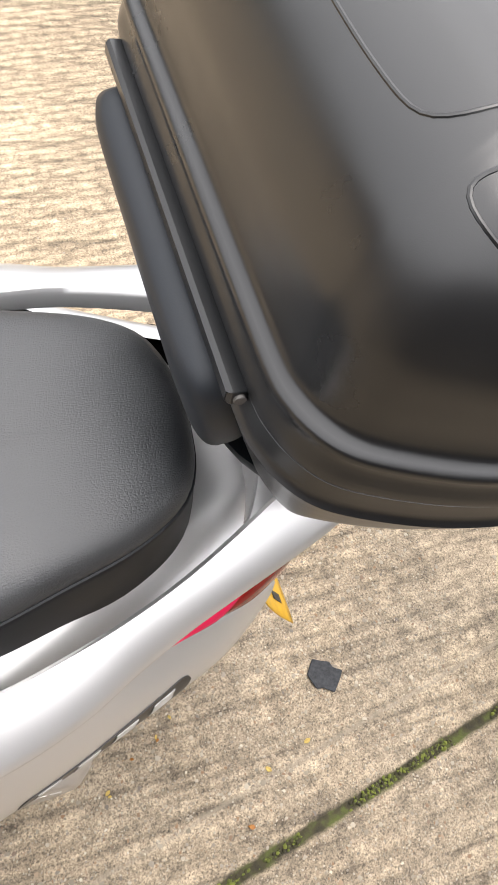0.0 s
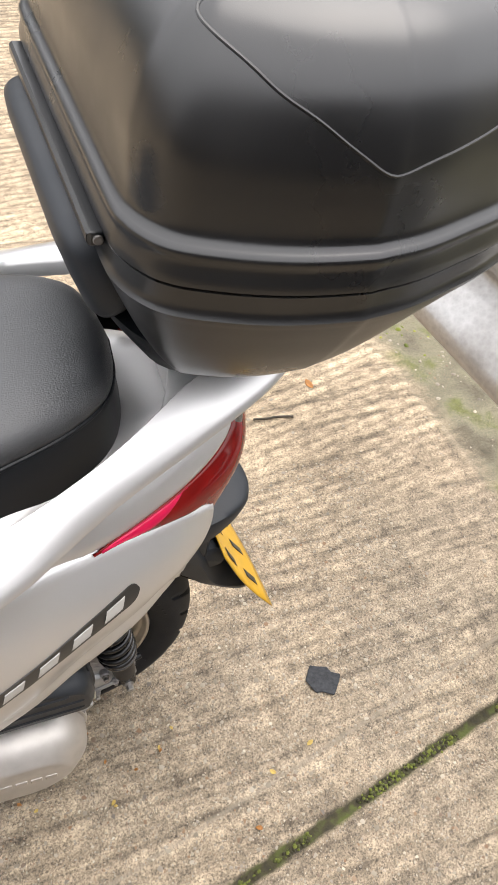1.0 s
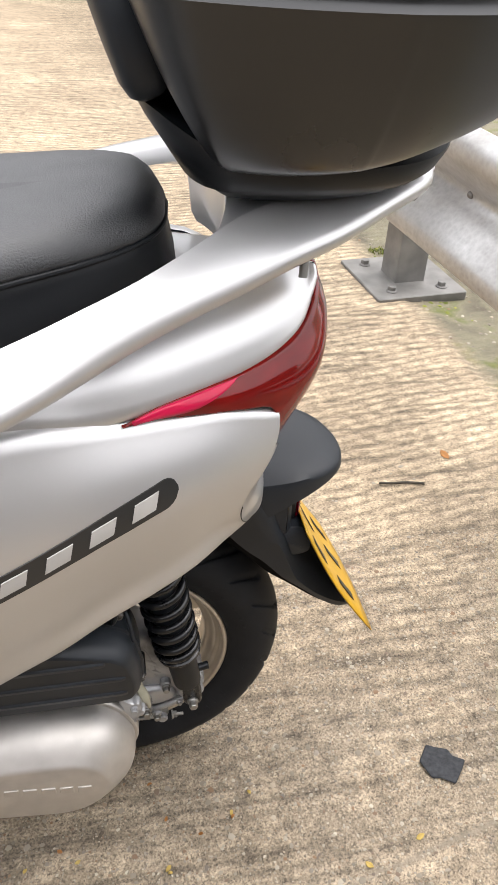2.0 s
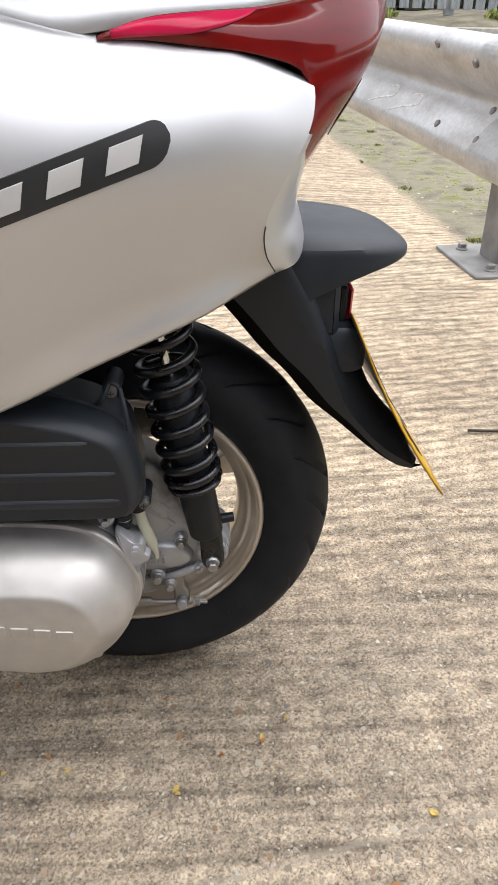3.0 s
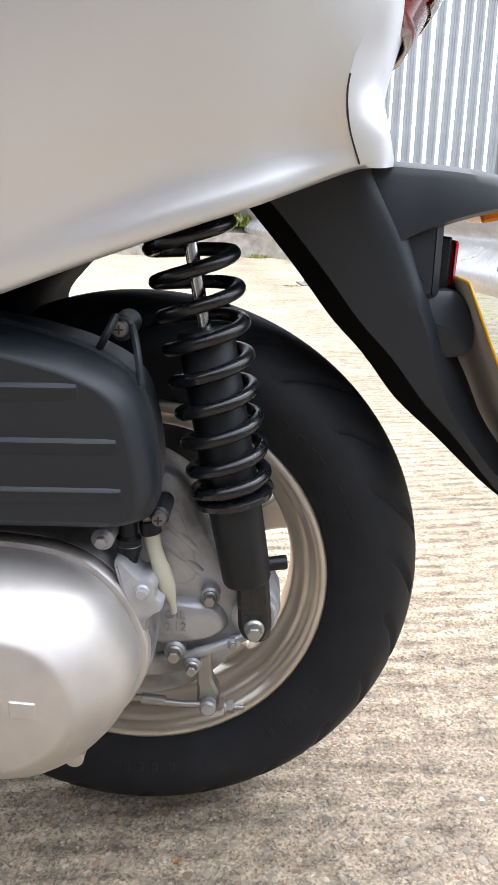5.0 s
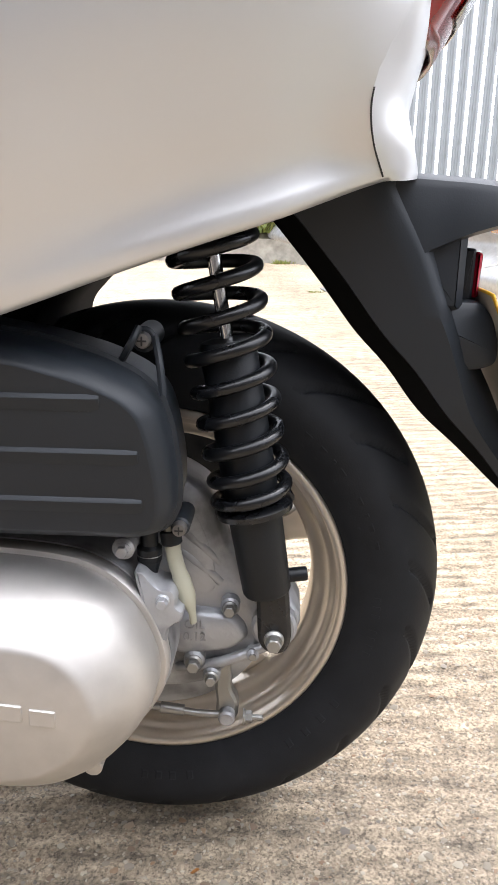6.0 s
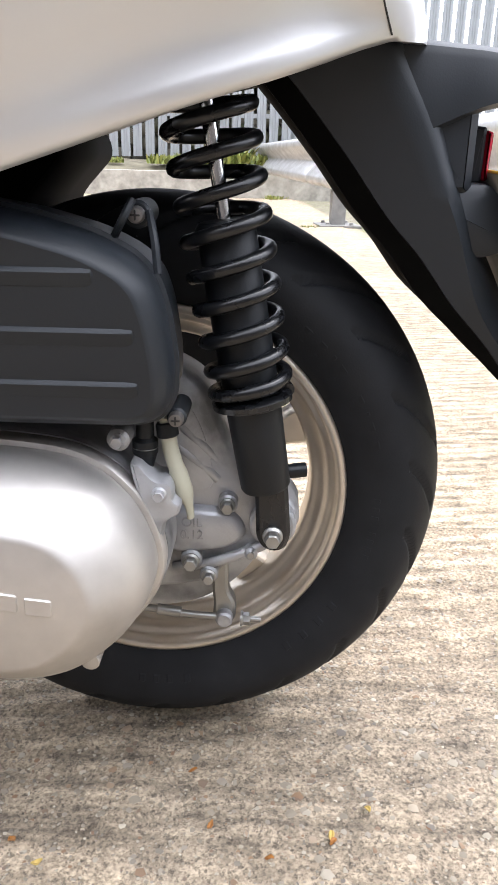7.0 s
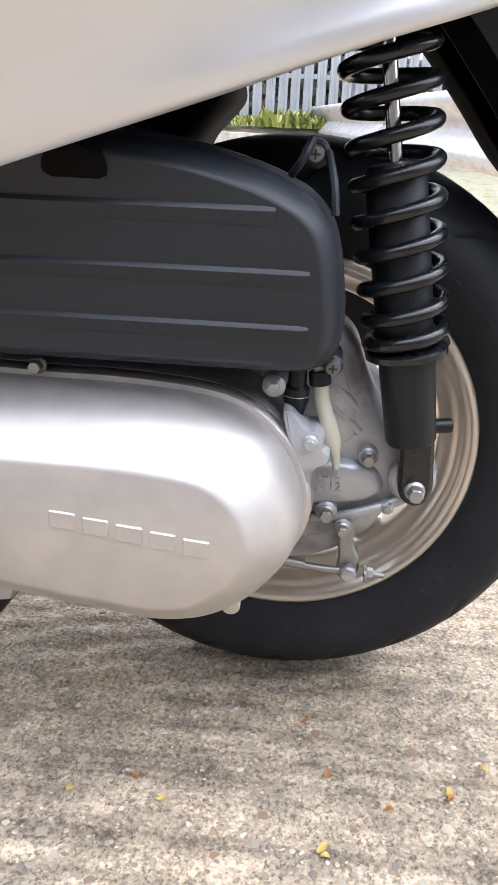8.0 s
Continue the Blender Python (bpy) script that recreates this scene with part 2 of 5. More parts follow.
SILVER = paint_silver()
PANEL_BLACK = plastic_black("moulded_black_plastic", 0.016, 0.46, 900, 0.12, 0.4)
BOX_BLACK = plastic_black("satin_black_plastic", 0.003, 0.29, 1500, 0.05, 0.85, 0.0)
SEAT = leather()
RUBBER = tyre_rubber()
RIM = smooth_metal("champagne_wheel_paint", (0.62, 0.56, 0.48), 0.32, 0.75)
CAST = cast_metal("cast_aluminium", (0.4, 0.405, 0.418), 0.36)
COVER = smooth_metal("silver_case_paint", (0.58, 0.555, 0.525), 0.47, 0.8)
STEEL = smooth_metal("plated_steel", (0.34, 0.335, 0.32), 0.36, 0.85)
CHROME = smooth_metal("chrome", (0.75, 0.75, 0.75), 0.1)
COIL = smooth_metal("black_spring_enamel", (0.006, 0.0065, 0.008), 0.24, 0.0)
SHOCK_BLACK = plastic_black("black_sleeve", 0.007, 0.45, 800, 0.15, 0.35)
RED = lens("red_lens", (0.22, 0.005, 0.004), 0.08)
REFLECTOR_RED = lens("reflector_red", (0.5, 0.012, 0.04), 0.15)
CLEAR = smooth_metal("clear_lens_silver", (0.6, 0.6, 0.6), 0.12, 0.85)
PINK = lens("bright_red_lens", (0.78, 0.012, 0.085), 0.2)
AMBER = lens("amber_lens", (0.8, 0.28, 0.01))
PLATE = plain("yellow_plate", (0.55, 0.31, 0.015), 0.4, 0.1)
PLATE_BACK = plain("plate_back", (0.4, 0.37, 0.32), 0.55, 0.15)
# black with almost no sheen: stands in for the shade inside parts
DARK = plain("shade_black", grey(0.003), 0.9)
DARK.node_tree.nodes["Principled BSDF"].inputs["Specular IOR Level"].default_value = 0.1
INK = plain("black_ink", grey(0.015), 0.5)
BADGE_WHITE = plain("badge_white", (0.45, 0.44, 0.42), 0.4, 0.05)
BADGE_DARK = plain("badge_dark", grey(0.022), 0.35, 0.1)
HOSE = material("yellowed_hose", (0.36, 0.35, 0.27), 0.3)
GALV = galvanised()
DULL_STEEL = plain("weathered_post_steel", (0.19, 0.185, 0.175), 0.6, 0.25, 14, 0.3)
CONCRETE = concrete()
PEBBLE = island("aggregate", [(0.0, (0.3, 0.265, 0.2)), (0.3, (0.17, 0.145, 0.11)), (0.5, (0.36, 0.32, 0.25)), (0.72, (0.13, 0.11, 0.09)), (0.86, (0.2, 0.12, 0.065)), (1.0, (0.46, 0.42, 0.33))])
MOSS = island("moss", [(0.0, (0.03, 0.026, 0.013)), (0.4, (0.045, 0.042, 0.016)), (0.6, (0.075, 0.09, 0.016)), (1.0, (0.14, 0.16, 0.025))], 0.9)
GREEN_MOSS = island("soil_moss", [(0.0, (0.08, 0.1, 0.015)), (0.6, (0.18, 0.2, 0.022)), (1.0, (0.27, 0.26, 0.04))], 0.9)
WEED = island("weed_leaf", [(0.0, (0.09, 0.12, 0.02)), (0.5, (0.17, 0.2, 0.035)), (1.0, (0.28, 0.27, 0.07))], 0.6)
LEAF_A = plain("orange_leaf", (0.32, 0.13, 0.025), 0.6, 0.3, 90)
LEAF_B = plain("yellow_leaf", (0.45, 0.32, 0.08), 0.6, 0.25, 90)
FELT = plain("dark_felt", (0.03, 0.032, 0.036), 0.9, 0.4, 200)
TWIG = plain("dark_twig", (0.05, 0.042, 0.03), 0.8)
FENCE = plain("grey_fence_steel", (0.25, 0.262, 0.27), 0.45, 0.12, 3, 0.3)
HEDGE = island("dark_hedge", [(0.0, (0.03, 0.036, 0.024)), (0.4, (0.06, 0.055, 0.042)), (0.7, (0.1, 0.09, 0.07)), (1.0, (0.045, 0.055, 0.026))], 0.9)


# ---- building helpers ----
def mesh_object(name, verts, faces, mat, parent=None, label="", angle=40):
    me = bpy.data.meshes.new(name)
    me.from_pydata([tuple(v) for v in verts], [], faces)
    me.validate()
    b = bmesh.new()
    b.from_mesh(me)
    bmesh.ops.remove_doubles(b, verts=b.verts, dist=1e-6)
    bmesh.ops.recalc_face_normals(b, faces=b.faces)
    b.to_mesh(me)
    b.free()
    return finish(name, me, mat, parent, label, angle)


def finish(name, me, mat, parent=None, label="", angle=40):
    me.shade_smooth()
    me.set_sharp_from_angle(angle=radians(angle))
    me.materials.append(mat)
    ob = new(name, me)
    if parent is not None:
        ob.parent = parent
    if label:
        tagged(ob, label)
    return ob


def part(name, bm, mat, parent=None, label="", angle=40):
    me = bpy.data.meshes.new(name)
    bmesh.ops.recalc_face_normals(bm, faces=bm.faces)
    bm.to_mesh(me)
    bm.free()
    return finish(name, me, mat, parent, label, angle)


def grid(rows, close_u=False, close_v=False, cap=False):
    """Verts and faces of a skin over rows of points."""
    nu, nv = len(rows), len(rows[0])
    verts = [p for r in rows for p in r]
    faces = []
    for i in range(nu if close_u else nu - 1):
        for j in range(nv if close_v else nv - 1):
            a, b = i * nv + j, i * nv + (j + 1) % nv
            c, d = ((i + 1) % nu) * nv + (j + 1) % nv, ((i + 1) % nu) * nv + j
            faces.append((a, b, c, d))
    if cap:
        faces.append(tuple(range(nv)))
        faces.append(tuple((nu - 1) * nv + j for j in range(nv)))
    return verts, faces


def spline(points, n):
    """n points along a smooth curve through the given ones, evenly by length."""
    p = [Vector(q) for q in points]
    p = [p[0] * 2 - p[1]] + p + [p[-1] * 2 - p[-2]]
    out = []
    for k in range(1, len(p) - 2):
        for s in range(12):
            t = s / 12
            a, b, c, d = p[k - 1], p[k], p[k + 1], p[k + 2]
            out.append(0.5 * ((2 * b) + (c - a) * t + (2 * a - 5 * b + 4 * c - d) * t * t + (3 * b - a - 3 * c + d) * t ** 3))
    out.append(p[-2])
    acc = [0.0]
    for a, b in zip(out, out[1:]):
        acc.append(acc[-1] + (b - a).length)
    res, k = [], 0
    for i in range(n):
        s = acc[-1] * i / (n - 1)
        while k < len(acc) - 2 and acc[k + 1] < s:
            k += 1
        f = (s - acc[k]) / max(acc[k + 1] - acc[k], 1e-9)
        res.append(out[k].lerp(out[k + 1], min(max(f, 0), 1)))
    return res


def thick(ob, depth, offset=-1.0):
    s = ob.modifiers.new("thickness", "SOLIDIFY")
    s.thickness = depth
    s.offset = offset
    return ob


def revolve(profile, n=96, y0=0.0, centre=(0, 0, 0), close=False):
    """A skin turned about the y axis through the centre, from (radius, y) pairs."""
    rows = []
    for i in range(n):
        a = 2 * math.pi * i / n
        rows.append([(centre[0] + r * math.cos(a), centre[1] + y0 + y, centre[2] + r * math.sin(a)) for r, y in profile])
    return grid(rows, True, close)


def tube(points, radius, n=12, closed=False, flat=1.0):
    """A round rod along points; radius may be a list."""
    p = [Vector(q) for q in points]
    rows, side = [], None
    for i, q in enumerate(p):
        a = p[(i - 1) % len(p)] if closed or i else p[0]
        b = p[(i + 1) % len(p)] if closed or i < len(p) - 1 else p[-1]
        t = (b - a).normalized()
        if side is None:
            side = t.orthogonal().normalized()
        side = (side - t * side.dot(t)).normalized()
        up = t.cross(side)
        r = radius[i] if isinstance(radius, (list, tuple)) else radius
        rows.append([q + side * (r * math.cos(2 * math.pi * k / n)) + up * (r * flat * math.sin(2 * math.pi * k / n)) for k in range(n)])
    return grid(rows, closed, True, not closed)


def rod(a, b, r, n=20, edge=0.0):
    """Verts and faces of a straight rod with eased ends."""
    a, b = Vector(a), Vector(b)
    d = (b - a).normalized()
    e = edge or r * 0.12
    return tube([a, a + d * 1e-5, a + d * e, b - d * e, b - d * 1e-5, b], [r * 0.02, r - e, r, r, r - e, r * 0.02], n)


def layers(outline, steps, axis="y"):
    """A closed solid from one outline (x, z), drawn in step by step: (inset, depth) pairs; closed at both ends."""
    pts = [Vector((a, b)) for a, b in outline]
    n = len(pts)
    area = sum(pts[i].x * pts[(i + 1) % n].y - pts[(i + 1) % n].x * pts[i].y for i in range(n))
    if area < 0:
        pts.reverse()
    normal = []
    for i in range(n):
        e1, e2 = (pts[i] - pts[i - 1]).normalized(), (pts[(i + 1) % n] - pts[i]).normalized()
        t = (e1 + e2).normalized() if (e1 + e2).length > 1e-6 else e1
        normal.append(Vector((-t.y, t.x)))
    rows = []
    for inset, depth in steps:
        row = []
        for q, nn in zip(pts, normal):
            w = q + nn * inset
            row.append({"y": (w.x, depth, w.y), "z": (w.x, w.y, depth), "x": (depth, w.x, w.y)}[axis])
        rows.append(row)
    return grid(rows, False, True, True)


def outline(points, n):
    """A closed smooth outline of n points through the given ones (x, z)."""
    p = [(a, b, 0) for a, b in points]
    k = len(p)
    run = p[-2:] + p + p[:3]
    full = spline(run, (k + 4) * 24)
    a, b = Vector(p[0]), full
    s = min(range(len(b) // 2), key=lambda i: (b[i] - a).length)
    e = min(range(len(b) // 2, len(b)), key=lambda i: (b[i] - a).length)
    seg = b[s:e]
    return [(seg[int(i * len(seg) / n)].x, seg[int(i * len(seg) / n)].y) for i in range(n)]


def polygon(points, r=0.004, n=5):
    """A closed outline (x, z) with rounded corners."""
    out = []
    k = len(points)
    for i in range(k):
        a, b, c = (Vector(points[j % k]) for j in (i - 1, i, i + 1))
        d1, d2 = (a - b), (c - b)
        s = min(r, d1.length * 0.45, d2.length * 0.45)
        p, q = b + d1.normalized() * s, b + d2.normalized() * s
        for j in range(n):
            t = j / (n - 1)
            w = (1 - t) ** 2 * p + 2 * t * (1 - t) * b + t * t * q
            out.append((w.x, w.y))
    return out


def make(name, vf, mat, parent=None, label="", angle=40):
    return mesh_object(name, vf[0], vf[1], mat, parent, label, angle)


def group_thing(name, label, category, at=(0, 0, 0), group=""):
    ob = new(name)
    ob.location = at
    ob.empty_display_size = 0.05
    return tagged(ob, label, category, group)


def mirror(points):
    return [(p[0], -p[1], p[2]) for p in points]


def hex_bolt(name, at, r, parent, depth=0.008, mat=None, away=(0, -1, 0), flange=True):
    """A hexagon bolt head with a flange, facing the given way."""
    d = Vector(away).normalized()
    q = d.to_track_quat("Z", "Y").to_matrix()
    rows = []
    if flange:
        for rr, h in ((r * 1.25, 0), (r * 1.25, depth * 0.15), (r * 1.0, depth * 0.3)):
            rows.append([Vector(at) + q @ Vector((rr * math.cos(2 * math.pi * k / 24), rr * math.sin(2 * math.pi * k / 24), h)) for k in range(24)])
    def hexa(rr, h, easing):
        out = []
        for k in range(24):
            a = 2 * math.pi * k / 24
            w = (a % (math.pi / 3)) - math.pi / 6
            rad = rr * (math.cos(math.pi / 6) / math.cos(w)) * 1.08
            rad = rad * (1 - easing) + rr * 0.9 * easing
            out.append(Vector(at) + q @ Vector((rad * math.cos(a), rad * math.sin(a), h)))
        return out
    rows += [hexa(r * 0.9, depth * (0.3 if flange else 0), 0), hexa(r * 0.9, depth * 0.9, 0), hexa(r * 0.82, depth, 0.6), hexa(r * 0.4, depth * 0.97, 1)]
    return make(name, grid(rows, False, True, True), mat or STEEL, parent, "", 25)


# ---- the ground and what stands behind ----
TABLES = {}


def value_noise(x, y, cell, seed):
    """Smooth noise between -1 and 1 over arrays of places."""
    if seed not in TABLES:
        TABLES[seed] = np.random.default_rng(seed).uniform(-1, 1, (256, 256))
    table = TABLES[seed]
    u, v = x / cell, y / cell
    i, j = np.floor(u).astype(int), np.floor(v).astype(int)
    f, g = u - i, v - j
    f, g = f * f * (3 - 2 * f), g * g * (3 - 2 * g)
    a, b = table[i % 256, j % 256], table[(i + 1) % 256, j % 256]
    c, d = table[i % 256, (j + 1) % 256], table[(i + 1) % 256, (j + 1) % 256]
    return (a * (1 - f) + b * f) * (1 - g) + (c * (1 - f) + d * f) * g


def side_of(x, y, a, b):
    """Distance past the line from a to b, to its right."""
    ux, uy = b[0] - a[0], b[1] - a[1]
    n = math.hypot(ux, uy)
    return ((x - a[0]) * uy - (y - a[1]) * ux) / n


def ground_height(x, y):
    w = -x * math.sin(RIDGE) + y * math.cos(RIDGE)
    along = x * math.cos(RIDGE) + y * math.sin(RIDGE)
    near = np.exp(-((np.abs(x - 0.3) / 1.6) ** 4) - ((np.abs(y - 0.3) / 1.6) ** 4))
    wob = value_noise(along, w, 0.3, 3) * 0.006
    z = 0.0011 * np.sin((w + wob) * 2 * math.pi / 0.0273) * (0.6 + 0.6 * value_noise(along, w, 0.16, 4))
    z += 0.0009 * value_noise(along * 0.35, w, 0.011, 5) + 0.001 * value_noise(x, y, 0.018, 6) + 0.0015 * value_noise(x, y, 0.2, 7)
    z = z * near
    j = -(x - JOINT_AT[0]) * math.sin(JOINT) + (y - JOINT_AT[1]) * math.cos(JOINT)
    z -= 0.006 * np.exp(-(j / 0.0085) ** 4) * near
    past = side_of(x, y, EDGE_A, EDGE_B)
    step = np.clip((past + 0.01) / 0.03, 0, 1)
    z -= step * 0.012
    z += step * 0.008 * value_noise(x, y, 0.12, 8) * near
    return z - 0.002


def spread(lo, hi, fine, far):
    mid = np.arange(lo, hi + fine / 2, fine)
    out = np.geomspace(0.02, far, 34)
    return np.concatenate([(lo - out)[::-1], mid, hi + out])


def build_ground():
    xs, ys = spread(-0.35, 1.15, 0.006, 400), spread(-0.55, 1.1, 0.006, 400)
    gx, gy = np.meshgrid(xs, ys, indexing="ij")
    gz = ground_height(gx, gy)
    nu, nv = gx.shape
    co = np.stack([gx, gy, gz], -1).reshape(-1, 3)
    i, j = np.meshgrid(np.arange(nu - 1), np.arange(nv - 1), indexing="ij")
    a = (i * nv + j).ravel()
    faces = np.stack([a, a + nv, a + nv + 1, a + 1], -1)
    me = bpy.data.meshes.new("ground")
    me.from_pydata(co, [], faces)
    me.shade_smooth()
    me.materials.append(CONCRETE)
    return tagged(new("ground", me), "brushed tan concrete yard slab with exposed aggregate", "ground", kind="structure")


build_ground()


def lump(verts, faces, at, size, flat, rng, turn):
    """One small stone added to lists."""
    t = (1 + 5 ** 0.5) / 2
    base = [(-1, t, 0), (1, t, 0), (-1, -t, 0), (1, -t, 0), (0, -1, t), (0, 1, t), (0, -1, -t), (0, 1, -t), (t, 0, -1), (t, 0, 1), (-t, 0, -1), (-t, 0, 1)]
    tri = [(0, 11, 5), (0, 5, 1), (0, 1, 7), (0, 7, 10), (0, 10, 11), (1, 5, 9), (5, 11, 4), (11, 10, 2), (10, 7, 6), (7, 1, 8), (3, 9, 4), (3, 4, 2), (3, 2, 6), (3, 6, 8), (3, 8, 9), (4, 9, 5), (2, 4, 11), (6, 2, 10), (8, 6, 7), (9, 8, 1)]
    k = len(verts)
    c, s = math.cos(turn), math.sin(turn)
    long = rng.uniform(0.6, 1.0)
    for x, y, z in base:
        f = size / 1.9 * rng.uniform(0.75, 1.15)
        x, y, z = x * f, y * f * long, z * f * flat
        verts.append((at[0] + c * x - s * y, at[1] + s * x + c * y, at[2] + z))
    faces.extend([(a + k, b + k, d + k) for a, b, d in tri])


def build_aggregate():
    rng = random.Random(4)
    verts, faces = [], []
    for _ in range(19000):
        if rng.random() < 0.75:
            x, y = rng.uniform(-0.3, 0.75), rng.uniform(-0.5, 0.35)
        else:
            x, y = rng.uniform(-0.5, 1.2), rng.uniform(-0.5, 1.5)
        if abs(-(x - JOINT_AT[0]) * math.sin(JOINT) + (y - JOINT_AT[1]) * math.cos(JOINT)) < 0.012:
            continue
        z = float(ground_height(np.array([x]), np.array([y]))[0])
        s = min(0.0055, 0.0011 + rng.expovariate(1 / 0.0008))
        lump(verts, faces, (x, y, z + s * 0.02), s, 0.3, rng, rng.uniform(0, 6.3))
    ob = mesh_object("aggregate", verts, faces, PEBBLE, angle=30)
    return tagged(ob, "small pale and brown stones set in the concrete", "gravel", kind="stuff")


build_aggregate()


def build_moss():
    rng = random.Random(9)
    verts, faces = [], []
    for _ in range(1800):
        u = rng.uniform(-0.35, 0.75)
        if math.sin(u * 17) + math.sin(u * 41 + 1) + rng.uniform(-1, 1) < 0.3:
            continue
        v = rng.gauss(0, 0.0048)
        x, y = JOINT_AT[0] + u * math.cos(JOINT) - v * math.sin(JOINT), JOINT_AT[1] + u * math.sin(JOINT) + v * math.cos(JOINT)
        s = rng.uniform(0.0015, 0.0045)
        lump(verts, faces, (x, y, -0.0075 + s * 0.4), s, 0.7, rng, rng.uniform(0, 6))
    ob = mesh_object("joint_moss", verts, faces, MOSS, angle=60)
    return tagged(ob, "green moss growing in the dark slab joint", "moss", kind="stuff")


build_moss()


def leaf_mesh(name, length, width, mat, seed):
    rng = random.Random(seed)
    rows = []
    for i in range(9):
        t = i / 8
        w = width * math.sin(math.pi * min(1, t * 0.96 + 0.03)) ** 0.8 * rng.uniform(0.85, 1.1)
        rows.append([((t - 0.5) * length, w * s, 0.0022 * abs(s) + 0.002 * math.sin(t * 3 + seed) + 0.0015) for s in (-0.5, -0.25, 0, 0.25, 0.5)])
    ob = make(name, grid(rows), mat)
    return thick(ob, 0.0005)


LEAVES = [
    (0.049, -0.209, 0.006, "y"), (-0.129, -0.178, 0.008, "y"), (-0.087, -0.161, 0.009, "o"), (-0.065, -0.177, 0.008, "y"),
    (-0.138, -0.066, 0.009, "o"), (0.093, -0.166, 0.007, "o"), (0.138, -0.149, 0.006, "o"), (0.165, -0.12, 0.008, "y"),
    (0.032, -0.087, 0.007, "o"), (0.05, -0.139, 0.007, "o"), (0.301, -0.238, 0.012, "y"), (0.379, -0.214, 0.012, "y"),
    (0.137, -0.144, 0.008, "y"), (0.248, -0.31, 0.012, "o"), (0.047, -0.203, 0.009, "y"), (0.733, 0.58, 0.03, "o"),
]
for k, (x, y, size, tone) in enumerate(LEAVES):
    lf = leaf_mesh("leaf", size, size * 0.62, LEAF_A if tone == "o" else LEAF_B, k)
    lf.matrix_world = pose(x, y, float(ground_height(np.array([x]), np.array([y]))[0]) + 0.0005, 0, 0, (k * 67) % 360)
    tagged(lf, "small fallen orange leaf lying on the concrete" if tone == "o" else "small pale yellow leaf scrap on the concrete", "leaf", "fallen leaves")


def build_patch():
    pts = [(0.415, -0.112), (0.434, -0.088), (0.446, -0.094), (0.463, -0.1), (0.466, -0.111), (0.482, -0.12), (0.473, -0.132), (0.454, -0.153), (0.437, -0.141), (0.424, -0.139)]
    vf = layers(polygon(pts, 0.003), [(0.001, 0.0), (0.0, 0.0012), (0.0012, 0.0026)], "z")
    return tagged(make("felt_scrap", vf, FELT), "dark grey torn scrap of felt lying flat", "scrap")


build_patch()
tw = make("twig", tube(spline([(0.553, 0.497, 0.004), (0.585, 0.49, 0.006), (0.61, 0.492, 0.004), (0.648, 0.484, 0.004)], 14), 0.0028, 7), TWIG)
tagged(tw, "thin dark twig lying on the concrete", "twig")

# ---- guard rail ----
RAIL_A, RAIL_B = Vector((0.955, 0.0, 0)), Vector((0.26, 5.9, 0))
rail_dir = (RAIL_B - RAIL_A).normalized()
rail_out = Vector((-rail_dir.y, rail_dir.x, 0))   # towards the scooter


def rail_point(s, out, z):
    p = RAIL_A + rail_dir * s + rail_out * out
    return (p.x, p.y, z)


def beam_profile():
    """W section: (out, z) from the bottom edge to the top edge."""
    raw = [(-0.002, 0.275), (0.0, 0.272), (0.03, 0.286), (0.04, 0.3), (0.043, 0.318), (0.038, 0.338), (0.0, 0.385), (-0.028, 0.41), (-0.04, 0.425), (-0.042, 0.432),
           (-0.04, 0.44), (-0.028, 0.455), (0.0, 0.48), (0.038, 0.527), (0.043, 0.547), (0.04, 0.565), (0.03, 0.579), (0.0, 0.593), (-0.002, 0.59)]
    return [(p.x, p.y) for p in spline([(a, b, 0) for a, b in raw], 48)]


